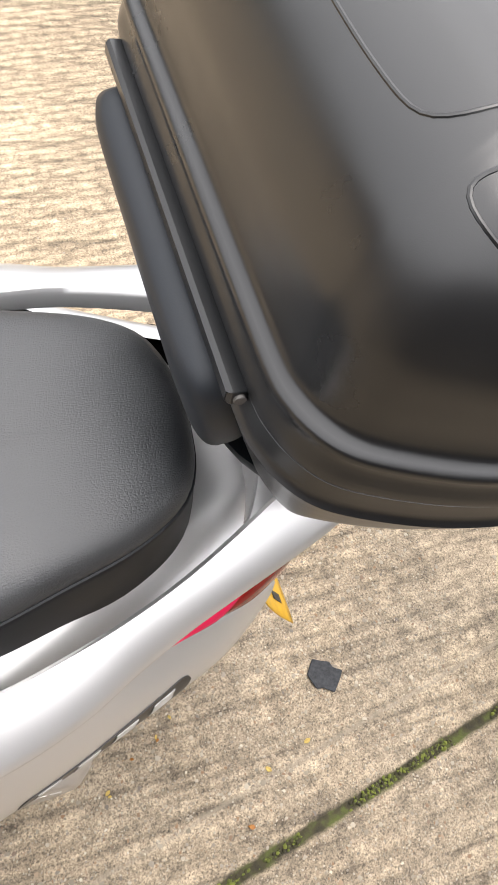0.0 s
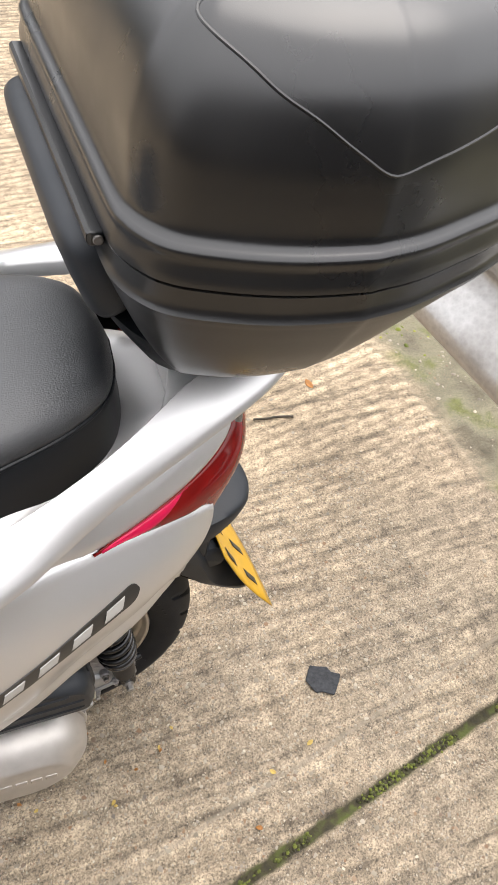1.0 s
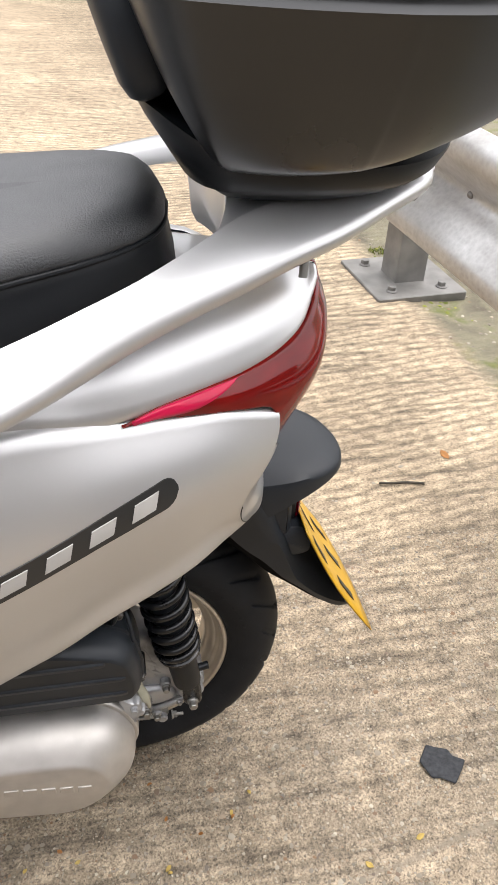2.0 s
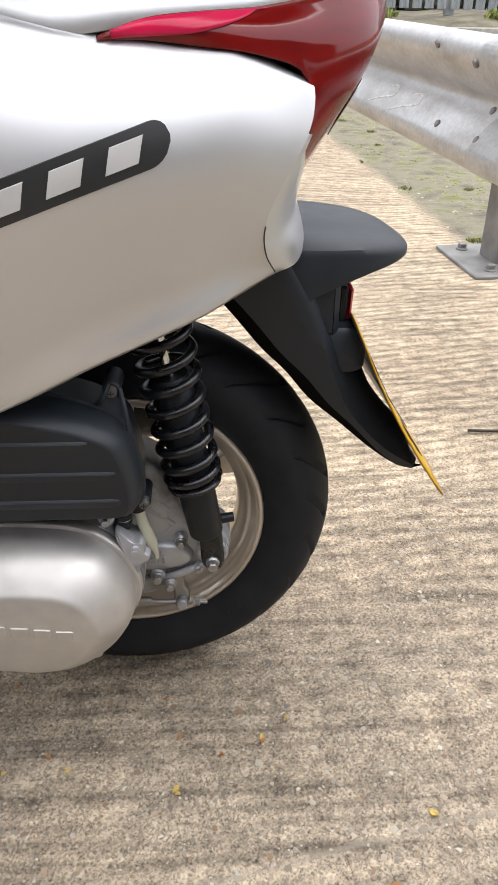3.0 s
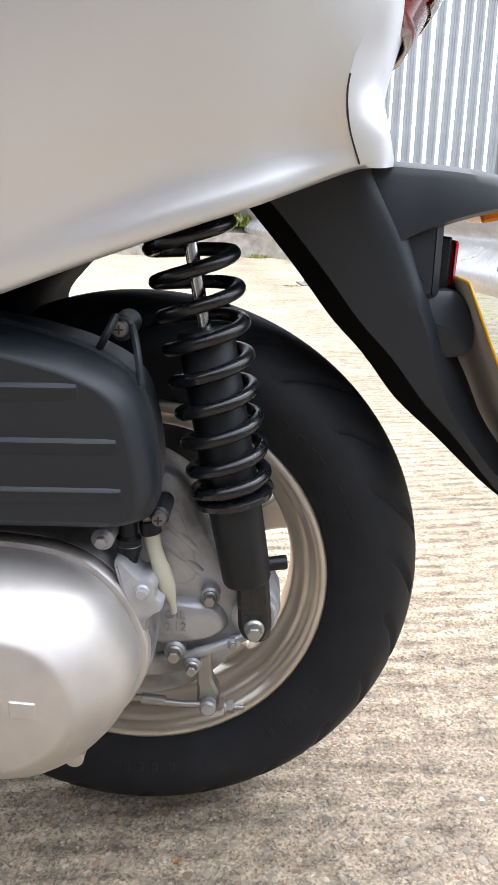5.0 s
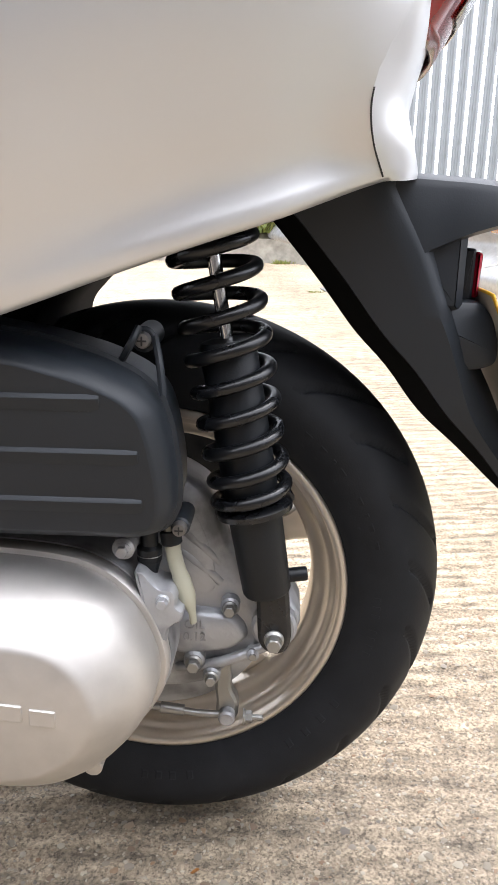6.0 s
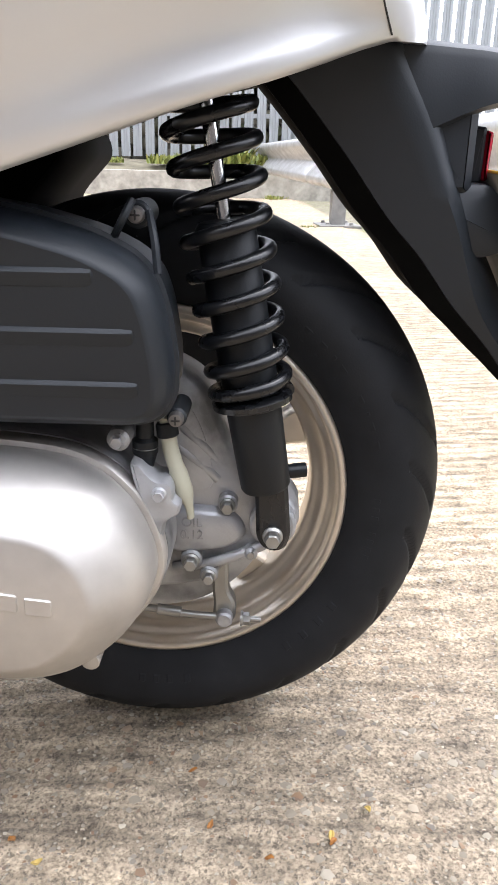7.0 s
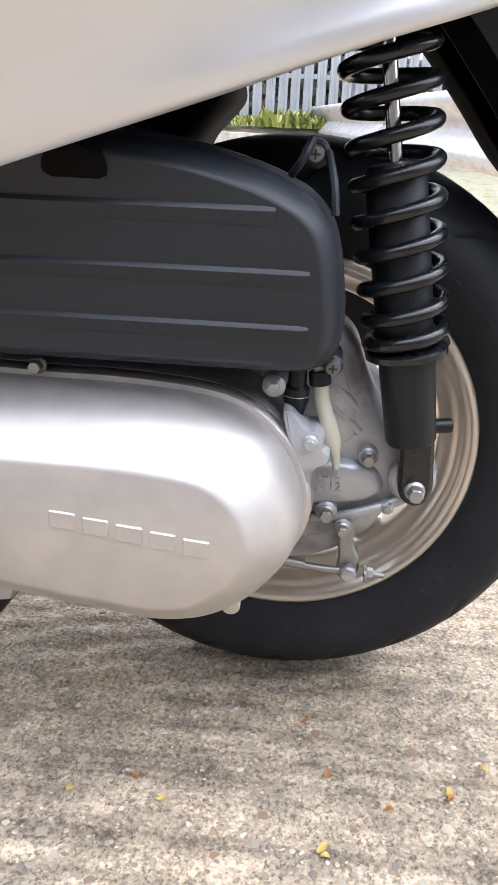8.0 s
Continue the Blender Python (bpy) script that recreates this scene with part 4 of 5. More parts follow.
    # air box
    box_out = [(-0.40, 0.306), (0.008, 0.3095), (0.022, 0.314), (0.0285, 0.326), (0.0295, 0.345), (0.025, 0.375), (0.0195, 0.392), (0.009, 0.403), (-0.012, 0.4135), (-0.045, 0.4225), (-0.08, 0.428), (-0.14, 0.436), (-0.40, 0.44)]
    air = make("air_box", layers(polygon(box_out, 0.01, 5), [(0.0, -0.112), (0.0, -0.146), (-0.0025, -0.147), (-0.0025, -0.151), (0.0, -0.152), (0.0005, -0.166), (0.003, -0.174), (0.007, -0.1795), (0.0095, -0.182), (0.0099, -0.182)]), PANEL_BLACK, eng, "matt black moulded air box with ribs", 50)
    for v in air.data.vertices:
        if v.co.y < -0.155:
            v.co.y -= (v.co.z - 0.365) * 0.15
    for z, x1 in ((0.398, -0.004), (0.3675, 0.0145), (0.3385, 0.0155)):
        y = -0.182 - (z - 0.365) * 0.15
        rows = []
        for x, h in ((-0.39, 1.0), (x1 - 0.009, 1.0), (x1 - 0.003, 0.8), (x1, 0.1)):
            zz = z - 0.016 * (0.01 - x) * 0.4
            # a step that catches the light: groove, upward edge, then back to flush
            rows.append([(x, y + 0.003 - dz * 0.15 - d * h, zz + dz) for dz, d in ((0.0036, 0.0), (0.003, 0.0028), (0.0018, 0.003), (0.0008, 0.0042), (-0.0005, 0.0051), (-0.003, 0.0046), (-0.0075, 0.0033), (-0.0085, 0.0))])
        make("rib", grid(rows), PANEL_BLACK, air, "", 25)
    # shaded recess drawn as a solid cup, its shade painted black
    make("dark_scoop", tube([(-0.104, -0.165, 0.428), (-0.104, -0.178, 0.42), (-0.104, -0.1895, 0.411), (-0.104, -0.1905, 0.41)], [0.016, 0.0165, 0.016, 0.012], 24), DARK, air)
    for x, z, y, r in ((0.0095, 0.4225, -0.148, 0.0074), (0.028, 0.308, -0.138, 0.006)):
        make("screw_lug", rod((x, y + 0.03, z), (x, y, z), r, 24, 0.0015), PANEL_BLACK, air)
        make("screw", tube([(x, y + 0.002, z), (x, y - 0.003, z), (x, y - 0.0055, z), (x, y - 0.006, z)], [0.0046, 0.0046, 0.0038, 0.001], 20), plain_bolt, air)
        for d in ((0.0026, 0.0005), (0.0005, 0.0026)):
            make("screw_slot", layers(polygon([(x - d[0], z - d[1]), (x + d[0], z - d[1]), (x + d[0], z + d[1]), (x - d[0], z + d[1])], 0.0003, 2), [(0, y - 0.004), (0, y - 0.0063)]), INK, air)
    for p in ([(-0.002, -0.15, 0.412), (0.004, -0.158, 0.421), (0.008, -0.152, 0.43)], [(0.016, -0.148, 0.424), (0.02, -0.157, 0.41), (0.022, -0.16, 0.394)]):
        make("lug_web", tube(spline(p, 8), 0.0022, 8), PANEL_BLACK, air)
    # breather hoses
    make("drain_hose", tube(spline([(0.021, -0.128, 0.305), (0.0235, -0.13, 0.285), (0.03, -0.132, 0.265), (0.0345, -0.132, 0.25), (0.0355, -0.131, 0.2405)], 18), [0.005] * 3 + [0.0053] * 6 + [0.006] * 4 + [0.0052, 0.0038, 0.0028, 0.0026, 0.0026], 16, False, 0.75), HOSE, eng, "yellowed translucent drain hose")
    make("hose_clip", rod((0.0205, -0.128, 0.302), (0.022, -0.129, 0.293), 0.0066, 20), SHOCK_BLACK, eng)
    make("drain_nipple", tube([(0.008, -0.13, 0.312), (0.008, -0.13, 0.293), (0.008, -0.13, 0.291), (0.008, -0.13, 0.283), (0.008, -0.13, 0.282), (0.0085, -0.13, 0.268)], [0.0055, 0.0055, 0.0078, 0.0078, 0.0072, 0.003], 20), SHOCK_BLACK, eng)
    make("hose_ring", rod((0.008, -0.13, 0.2875), (0.008, -0.13, 0.2855), 0.0081, 20), STEEL, eng)
    return eng


build_engine()
make("muffler", tube([(-0.42, 0.13, 0.27), (-0.415, 0.13, 0.27), (-0.4, 0.13, 0.27), (0.06, 0.13, 0.29), (0.08, 0.13, 0.291), (0.085, 0.13, 0.291)], [0.02, 0.055, 0.062, 0.062, 0.055, 0.02], 32), SHOCK_BLACK, scooter, "black exhaust muffler on the far side")


# -- rear shock absorber --
def build_shock():
    sh = new("rear_shock")
    sh.parent = scooter
    sh.empty_display_size = 0.05
    tagged(sh, "black coil-over rear shock absorber")
    foot = Vector((0.087, -0.112, 0.224))
    way = Vector((-0.175, 0.0, 1.0)).normalized()

    def at(z):
        return foot + way * ((z - foot.z) / way.z)

    make("sleeve", tube([at(0.2545), at(0.2548), at(0.257), at(0.311), at(0.3115)], [0.012, 0.0146, 0.0158, 0.0172, 0.012], 32), SHOCK_BLACK, sh)
    fork = [(0.0745, 0.262), (0.0765, 0.222), (0.0805, 0.2145), (0.0885, 0.2115), (0.0955, 0.2145), (0.0985, 0.224), (0.095, 0.262)]
    make("foot_bracket", layers(polygon(fork, 0.006), [(0.002, -0.099), (0.0, -0.101), (0.0, -0.117), (0.0025, -0.1195)]), COIL, sh)
    hex_bolt("foot_bolt", (0.087, -0.1195, 0.224), 0.0053, sh, 0.01)
    make("damper_nut", rod(at(0.262) + Vector((0.014, 0.01, 0)), at(0.262) + Vector((0.027, 0.012, 0.001)), 0.0048, 16), SHOCK_BLACK, sh)
    make("collar", tube([at(0.3095), at(0.3098), at(0.311), at(0.3145), at(0.316), at(0.319)], [0.012, 0.0215, 0.0245, 0.0248, 0.023, 0.012], 40), COIL, sh)
    make("damper_body", tube([at(0.31), at(0.3102), at(0.416), at(0.4185), at(0.419)], [0.01, 0.0172, 0.0172, 0.0155, 0.004], 32), SHOCK_BLACK, sh)
    make("rod", tube([at(0.41), at(0.53)], 0.0042, 20), CHROME, sh)
    make("top_cup", tube([at(0.4945), at(0.495), at(0.499), at(0.506), at(0.52)], [0.01, 0.026, 0.028, 0.028, 0.02], 32), SHOCK_BLACK, sh)
    side = Vector((1, 0, 0.175)).normalized()
    up = way.cross(side)
    pts = []
    # heights at each full turn: closed coils at both ends, open ones between
    climb = [0.313, 0.3205, 0.334, 0.3518, 0.3705, 0.3895, 0.409, 0.4285, 0.4485, 0.467, 0.4825, 0.4905, 0.4935]
    n = 520
    for i in range(n + 1):
        s = 0.5 + i / n * (len(climb) - 1.7)
        k = min(int(s), len(climb) - 2)
        p0, p1, p2, p3 = climb[max(k - 1, 0)], climb[k], climb[k + 1], climb[min(k + 2, len(climb) - 1)]
        f = s - k
        z = 0.5 * (2 * p1 + (p2 - p0) * f + (2 * p0 - 5 * p1 + 4 * p2 - p3) * f * f + (3 * p1 - p0 - 3 * p2 + p3) * f ** 3)
        a = 2 * math.pi * s + math.pi
        r = 0.0222 + 0.0024 * i / n
        pts.append(at(z) + side * (r * math.cos(a)) + up * (r * math.sin(a)))
    make("spring", tube(pts, 0.0042, 12), COIL, sh, "glossy black coil spring")
    return sh


build_shock()

LEAN = -0.034   # the upper body stands off the wheel line: the scooter leans a little on its stand

# -- body panels --
PANEL = [  # x, top (y, z), bulge (y, z), bottom (y, z)
    (-0.55, (-0.235, 0.60), (-0.262, 0.45), (-0.25, 0.27)),
    (-0.40, (-0.245, 0.65), (-0.272, 0.49), (-0.262, 0.32)),
    (-0.30, (-0.247, 0.672), (-0.276, 0.515), (-0.258, 0.352)),
    (-0.20, (-0.242, 0.684), (-0.273, 0.54), (-0.245, 0.388)),
    (-0.12, (-0.228, 0.687), (-0.26, 0.56), (-0.226, 0.416)),
    (-0.08, (-0.218, 0.685), (-0.249, 0.568), (-0.214, 0.43)),
    (-0.04, (-0.205, 0.681), (-0.236, 0.577), (-0.202, 0.444)),
    (0.00, (-0.188, 0.672), (-0.221, 0.584), (-0.185, 0.459)),
    (0.04, (-0.176, 0.6675), (-0.206, 0.59), (-0.172, 0.4735)),
    (0.08, (-0.165, 0.663), (-0.19, 0.593), (-0.156, 0.487)),
    (0.11, (-0.157, 0.659), (-0.175, 0.595), (-0.138, 0.4985)),
]
PANEL_END = [(0.159, -0.134, 0.639), (0.1575, -0.1395, 0.62), (0.15, -0.1465, 0.601), (0.14, -0.1505, 0.583), (0.1305, -0.152, 0.564), (0.126, -0.1505, 0.546), (0.1285, -0.143, 0.528), (0.1365, -0.128, 0.511)]
# plan of the tail behind the panel, by height: four (x, y) each, from the seam to the middle
TAIL = [
    (0.5115, (0.152, -0.11), (0.161, -0.087), (0.167, -0.05), (0.169, 0.0)),
    (0.528, (0.1465, -0.123), (0.156, -0.098), (0.163, -0.05), (0.165, 0.0)),
    (0.546, (0.142, -0.128), (0.151, -0.1), (0.158, -0.05), (0.16, 0.0)),
    (0.564, (0.146, -0.128), (0.154, -0.1), (0.161, -0.05), (0.163, 0.0)),
    (0.585, (0.151, -0.133), (0.1585, -0.104), (0.166, -0.058), (0.17, 0.0)),
    (0.612, (0.157, -0.129), (0.1645, -0.102), (0.175, -0.058), (0.18, 0.0)),
]


TAIL_SKIN = {}


def build_panel(flip):
    rows = []
    for x, top, mid, low in PANEL:
        crown = [(x, top[0] + 0.022, top[1] + 0.004), (x, top[0] + 0.008, top[1] + 0.004), (x, top[0], top[1] - 0.001)]
        q1 = (x, top[0] * 0.35 + mid[0] * 0.65 - 0.004, top[1] * 0.5 + mid[1] * 0.5)
        flare = min(1.0, max(0.0, (x + 0.12) / 0.15))
        low = (low[0] - 0.007 * flare, low[1])
        q2 = (x, low[0] * 0.42 + mid[0] * 0.58 - 0.002 + 0.008 * flare, low[1] * 0.5 + mid[1] * 0.5)
        q3 = (x, low[0] * 0.75 + mid[0] * 0.25 + 0.009 * flare, low[1] * 0.78 + mid[1] * 0.22)
        face = spline([crown[2], q1, (x, mid[0], mid[1]), q2, q3, (x, low[0], low[1] + 0.004)], 26)
        lip = [(x, low[0] + 0.003, low[1]), (x, low[0] + 0.016, low[1] + 0.001)]
        rows.append([Vector(p) for p in crown[:2]] + face + [Vector(p) for p in lip])
    e = spline(PANEL_END, 26)
    first, last = e[0], e[-1]
    end = [first + Vector((-0.006, 0.02, 0.003)), first + Vector((-0.002, 0.008, 0.003))] + e + [last + Vector((-0.001, 0.003, -0.003)), last + Vector((-0.008, 0.012, -0.002))]
    zs = [t[0] for t in TAIL]
    lines, tail = [], []
    for j, p in enumerate(end):
        low = p.z < 0.612
        rear = []
        for k in range(1, 5):
            q = Vector((float(np.interp(p.z, zs, [t[k][0] for t in TAIL])), float(np.interp(p.z, zs, [t[k][1] for t in TAIL])), p.z + 0.0085 * k / 4 * min(1.0, max(0.0, (0.56 - p.z) / 0.04))))
            if j == len(end) - 1:
                q = q + Vector((-0.012, 0.006 if k < 4 else 0.0, 0))
            rear.append(q)
        if not low:
            rear = [p + Vector((0.003, 0.012, 0))]
        run = spline([Vector(r[j]) for r in rows] + [p] + rear, 500)
        cut = min(range(len(run)), key=lambda i: (run[i] - p).length)
        lines.append([run[int(cut * i / 47)] for i in range(48)])
        if low:
            tail.append([run[cut + int((len(run) - 1 - cut) * i / 23)] for i in range(24)])
    pts = [list(r) for r in zip(*lines)]
    TAIL_SKIN[flip] = [list(r) for r in zip(*tail)]
    if flip:
        pts = [[Vector((p.x, -0.045 - p.y, p.z + 0.05)) for p in r] for r in pts]
    return make("side_panel", grid(pts), SILVER, scooter, "silver painted rear side panel", 60)


left_panel = build_panel(False)
build_panel(True)

from mathutils.bvhtree import BVHTree


def skin_of(ob):
    b = bmesh.new()
    b.from_mesh(ob.data)
    t = BVHTree.FromBMesh(b)
    b.free()
    return t


panel_skin = skin_of(left_panel)


def on_panel(x, z, lift):
    hit = panel_skin.ray_cast(Vector((x, -0.6, z)), Vector((0, 1, 0)))
    if hit[0] is None:
        return Vector((x, -0.2, z))
    n = hit[1] if hit[1].y < 0 else -hit[1]
    return hit[0] + n * lift


def build_badge():
    c, turn, half_len, half_h = Vector((-0.0125, 0.5935)), radians(17.2), 0.0805, 0.0128
    ux, uz = math.cos(turn), math.sin(turn)

    def place(u, v, lift):
        u += v * 0.25
        return on_panel(c.x + u * ux - v * uz, c.y + u * uz + v * ux, lift)

    def slab(name, us, height, lift, mat, parent):
        rows = []
        for u in us:
            h = height(u)
            rows.append([place(u, -h, lift * 0.2)] + [place(u, h * t, lift) for t in (-0.97, -0.5, 0, 0.5, 0.97)] + [place(u, h, lift * 0.2)])
        return make(name, grid(rows), mat, parent, "", 50)

    us = [-half_len + 2 * half_len * i / 60 for i in range(61)]

    def pill(u, h=half_h):
        d = half_len - abs(u)
        return h * math.sqrt(max(0.02, 1 - max(0, 1 - d / h) ** 2))

    badge = slab("badge", us, pill, 0.0009, BADGE_DARK, left_panel)
    tagged(badge, "dark oval badge with pale slanted shapes")
    # four pale slanted shapes, each of a few strokes
    strokes = []
    w = 0.031
    for k in range(4):
        u0 = -half_len + 0.013 + k * (w + 0.0045)
        strokes.append((u0 + w * 0.08, u0 + w * 0.74))
    for a, b in strokes:
        rows = []
        for i in range(7):
            u = a + (b - a) * i / 6
            rows.append([place(u + 0.3 * 0.0072 * t, 0.0072 * t, 0.0016 if abs(t) < 1 else 0.0006) for t in (-1, -0.92, -0.4, 0.1, 0.55, 0.92, 1)])
        make("badge_bar", grid(rows), BADGE_WHITE, badge, "", 50)
    return badge


build_badge()

# lower tail cowl that wraps round the back
def build_collar():
    half = TAIL_SKIN[False]
    rows = half + [[Vector((p.x, -p.y, p.z)) for p in r] for r in reversed(half[:-1])]
    e = spline(PANEL_END, 60)
    collar = make("tail_collar", grid(rows), SILVER, scooter, "silver lower tail cowl", 60)
    make("panel_gap", tube([p + Vector((0.0003, -0.0001, 0)) for p in e if p.z < 0.552], 0.0005, 6), INK, collar)
    return collar


build_collar()


# upper tail cowl under the grab rail
def build_cowl():
    st = [  # x, edge (y, z)
        (-0.45, -0.23, 0.64), (-0.30, -0.236, 0.673), (-0.20, -0.232, 0.686), (-0.12, -0.218, 0.69), (-0.04, -0.198, 0.685), (0.0, -0.184, 0.676), (0.04, -0.176, 0.68),
        (0.08, -0.16, 0.6835), (0.12, -0.1395, 0.6865), (0.16, -0.1145, 0.694), (0.185, -0.09, 0.704), (0.2, -0.06, 0.716), (0.206, -0.047, 0.724), (0.207, -0.036, 0.727)]
    rows = []
    for x, y, z in st:
        s = min(1.0, abs(y) / 0.12)
        top = 0.742
        pts = [(x - 0.004, y, z - 0.006), (x, y * 1.0, z), (x - 0.002, y * 0.985, z + 0.006), (x - 0.008 * (1.3 - s), y * 0.93, z + (top - z) * 0.38), (x - 0.02 * (1.3 - s), y * 0.82, z + (top - z) * 0.7), (x - 0.035 * (1.3 - s), y * 0.66, z + (top - z) * 0.93), (x - 0.05 * (1.3 - s), LEAN + (y - LEAN) * 0.4, top), (x - 0.06 * (1.3 - s), LEAN, top)]
        rows.append(spline(pts, 26))
    lines = [spline(list(line), 60) for line in zip(*rows)]
    rows = [list(r) for r in zip(*lines)]
    left = rows
    right = [[Vector((p.x, 2 * LEAN - p.y, p.z)) for p in reversed(r)][1:] for r in rows]
    return make("tail_cowl", grid([a + b for a, b in zip(left, right)]), SILVER, scooter, "silver upper tail cowl", 60)


build_cowl()


# tail light
def build_tail_light():
    sec = [  # upper edge, middle, lower edge
        ((0.024, -0.1815, 0.6705), (0.024, -0.1825, 0.669), (0.024, -0.1815, 0.668)),
        ((0.05, -0.173, 0.6795), (0.05, -0.1755, 0.674), (0.05, -0.173, 0.668)),
        ((0.08, -0.16, 0.683), (0.082, -0.166, 0.6735), (0.082, -0.165, 0.6645)),
        ((0.12, -0.1395, 0.6855), (0.124, -0.149, 0.672), (0.122, -0.153, 0.659)),
        ((0.15, -0.121, 0.6905), (0.157, -0.132, 0.668), (0.152, -0.1365, 0.647)),
        ((0.172, -0.104, 0.698), (0.184, -0.115, 0.662), (0.158, -0.131, 0.617)),
        ((0.19, -0.083, 0.7085), (0.2035, -0.092, 0.66), (0.1525, -0.118, 0.583)),
        ((0.203, -0.055, 0.72), (0.215, -0.062, 0.668), (0.1655, -0.075, 0.5815)),
        ((0.21, -0.025, 0.7265), (0.2215, -0.03, 0.672), (0.1725, -0.04, 0.5815)),
        ((0.2115, 0.0, 0.728), (0.2235, 0.0, 0.674), (0.1745, 0.0, 0.5815)),
    ]
    cols = []
    for k in range(3):
        cols.append(spline([s[k] for s in sec], 40))
    rows = []
    for a, b, c in zip(*cols):
        rows.append(spline([a, b, c], 15))
    full = rows + [[Vector((p.x, -p.y * 0.7, p.z)) for p in r] for r in reversed(rows[:-1])]
    light = make("tail_light", grid(full), RED, scooter, "glossy dark red tail light lens", 60)
    thick(light, 0.003)
    clear = [r[8:13] for r in full[30:-30]]
    clear = [[p + Vector((0.0012, 0, 0)) for p in r] for r in clear]
    thick(make("clear_lens", grid(clear), CLEAR, light, "clear lower lens with silver reflector", 60), 0.001)
    up = []
    for i, r in enumerate(rows[1:16]):
        deep = 0.7 + 12.0 * max(0.0, 1 - (i / 13) ** 1.5)
        line = []
        for t in range(5):
            f = 0.6 + (deep - 0.6) * t / 4
            line.append(r[int(f)].lerp(r[int(f) + 1], f - int(f)) + Vector((0.0004, -0.0014, 0.0004)))
        up.append(line)
    thick(make("reflector_strip", grid(up), PINK, light, "bright pink-red upper lens strip", 60), 0.001)
    return light


build_tail_light()


# grab rail
def build_grab_rail():
    rail = new("grab_rail")
    rail.parent = scooter
    rail.empty_display_size = 0.05
    tagged(rail, "broad silver painted grab rail and carrier")
    st = [  # x, inner (y, z), outer (y, z)
        (-0.45, (-0.2, 0.64), (-0.25, 0.595)), (-0.3, (-0.206, 0.685), (-0.258, 0.645)), (-0.2, (-0.208, 0.708), (-0.257, 0.67)), (-0.1, (-0.2, 0.733), (-0.244, 0.7)), (-0.04, (-0.188, 0.752), (-0.2265, 0.7205)), (0.0, (-0.177, 0.766), (-0.207, 0.734)),
        (0.04, (-0.162, 0.779), (-0.190, 0.750)), (0.08, (-0.143, 0.794), (-0.176, 0.764)), (0.12, (-0.122, 0.81), (-0.162, 0.776)), (0.16, (-0.104, 0.817), (-0.147, 0.7885)), (0.2, (-0.082, 0.818), (-0.126, 0.796)), (0.25, (-0.05, 0.817), (-0.09, 0.806)), (0.29, (-0.036, 0.822), (-0.06, 0.813)), (0.3, (-0.034, 0.822), (-0.042, 0.816))]

    def arm(flip):
        rows = []
        for x, i, o in st:
            if flip:
                i, o = (i[0] + 0.006, i[1]), (o[0], o[1] + 0.018)
            d = Vector((0, o[0] - i[0], o[1] - i[1]))
            n = Vector((0, d.z, -d.y)).normalized()
            if n.z < 0:
                n = -n
            a, b = Vector((x, *i)), Vector((x, *o))
            m = a.lerp(b, 0.5) + n * 0.004
            under = Vector((0, 0.005, -0.013))
            rows.append([a + Vector((0, 0.003, -0.004)), a + n * 0.0005, a.lerp(b, 0.2) + n * 0.0028, m, b.lerp(a, 0.15) + n * 0.003, b + n * 0.0005, b + Vector((0, -0.0008, -0.003)), b + under * 0.75, b + under + Vector((0, 0.004, 0)), a + Vector((0, 0.006, -0.016))])
        lines = [spline(list(line), 56) for line in zip(*rows)]
        rows = [list(r) for r in zip(*lines)]
        if flip:
            rows = [[Vector((p.x, 2 * LEAN - p.y, p.z + 0.15 * min(0.14, LEAN - p.y))) for p in r] for r in rows]
        return make("rail_arm", grid(rows, False, True, True), SILVER, rail, "", 50)

    arm(False)
    arm(True)
    # carrier deck: distance from the middle, front edge, height
    sec = [(0.0, 0.117, 0.812), (0.026, 0.116, 0.812), (0.051, 0.1125, 0.806), (0.074, 0.105, 0.799), (0.092, 0.096, 0.794), (0.106, 0.087, 0.7885), (0.12, 0.077, 0.783), (0.132, 0.066, 0.777)]
    sec = spline(sec, 20)
    rows = []
    ends = [(0.0, 0.29), (0.026, 0.23), (0.051, 0.185), (0.074, 0.145), (0.092, 0.125), (0.106, 0.105), (0.12, 0.09), (0.14, 0.075)]
    for s, p in [(-1, q) for q in reversed(sec)] + [(1, q) for q in sec[1:]]:
        y, f, z = LEAN + s * p.x, p.y, p.z
        if s > 0:
            z += 0.15 * p.x
        back = max(f + 0.022, float(np.interp(p.x, [a for a, b in ends], [b for a, b in ends])))
        deep = 0.742 if p.x < 0.085 else z - 0.016
        mid = min(z - 0.014, deep + 0.01) if p.x < 0.085 else z - 0.014
        rows.append([Vector(q) for q in ((f + 0.008, y, deep), (f + 0.003, y, mid), (f + 0.001, y, z - 0.012), (f, y, z - 0.005), (f + 0.0015, y, z - 0.0015), (f + 0.006, y, z), (f + 0.014, y, z + 0.0004), (back, y, z), (back + 0.003, y, z - 0.004), (back - 0.004, y, z - 0.01))])
    make("carrier_deck", grid(rows), SILVER, rail, "", 50)
    make("helmet_hook", tube(spline([(0.166, -0.128, 0.79), (0.168, -0.132, 0.778), (0.167, -0.136, 0.766)], 8), 0.0035, 10), STEEL, rail)
    return rail


build_grab_rail()


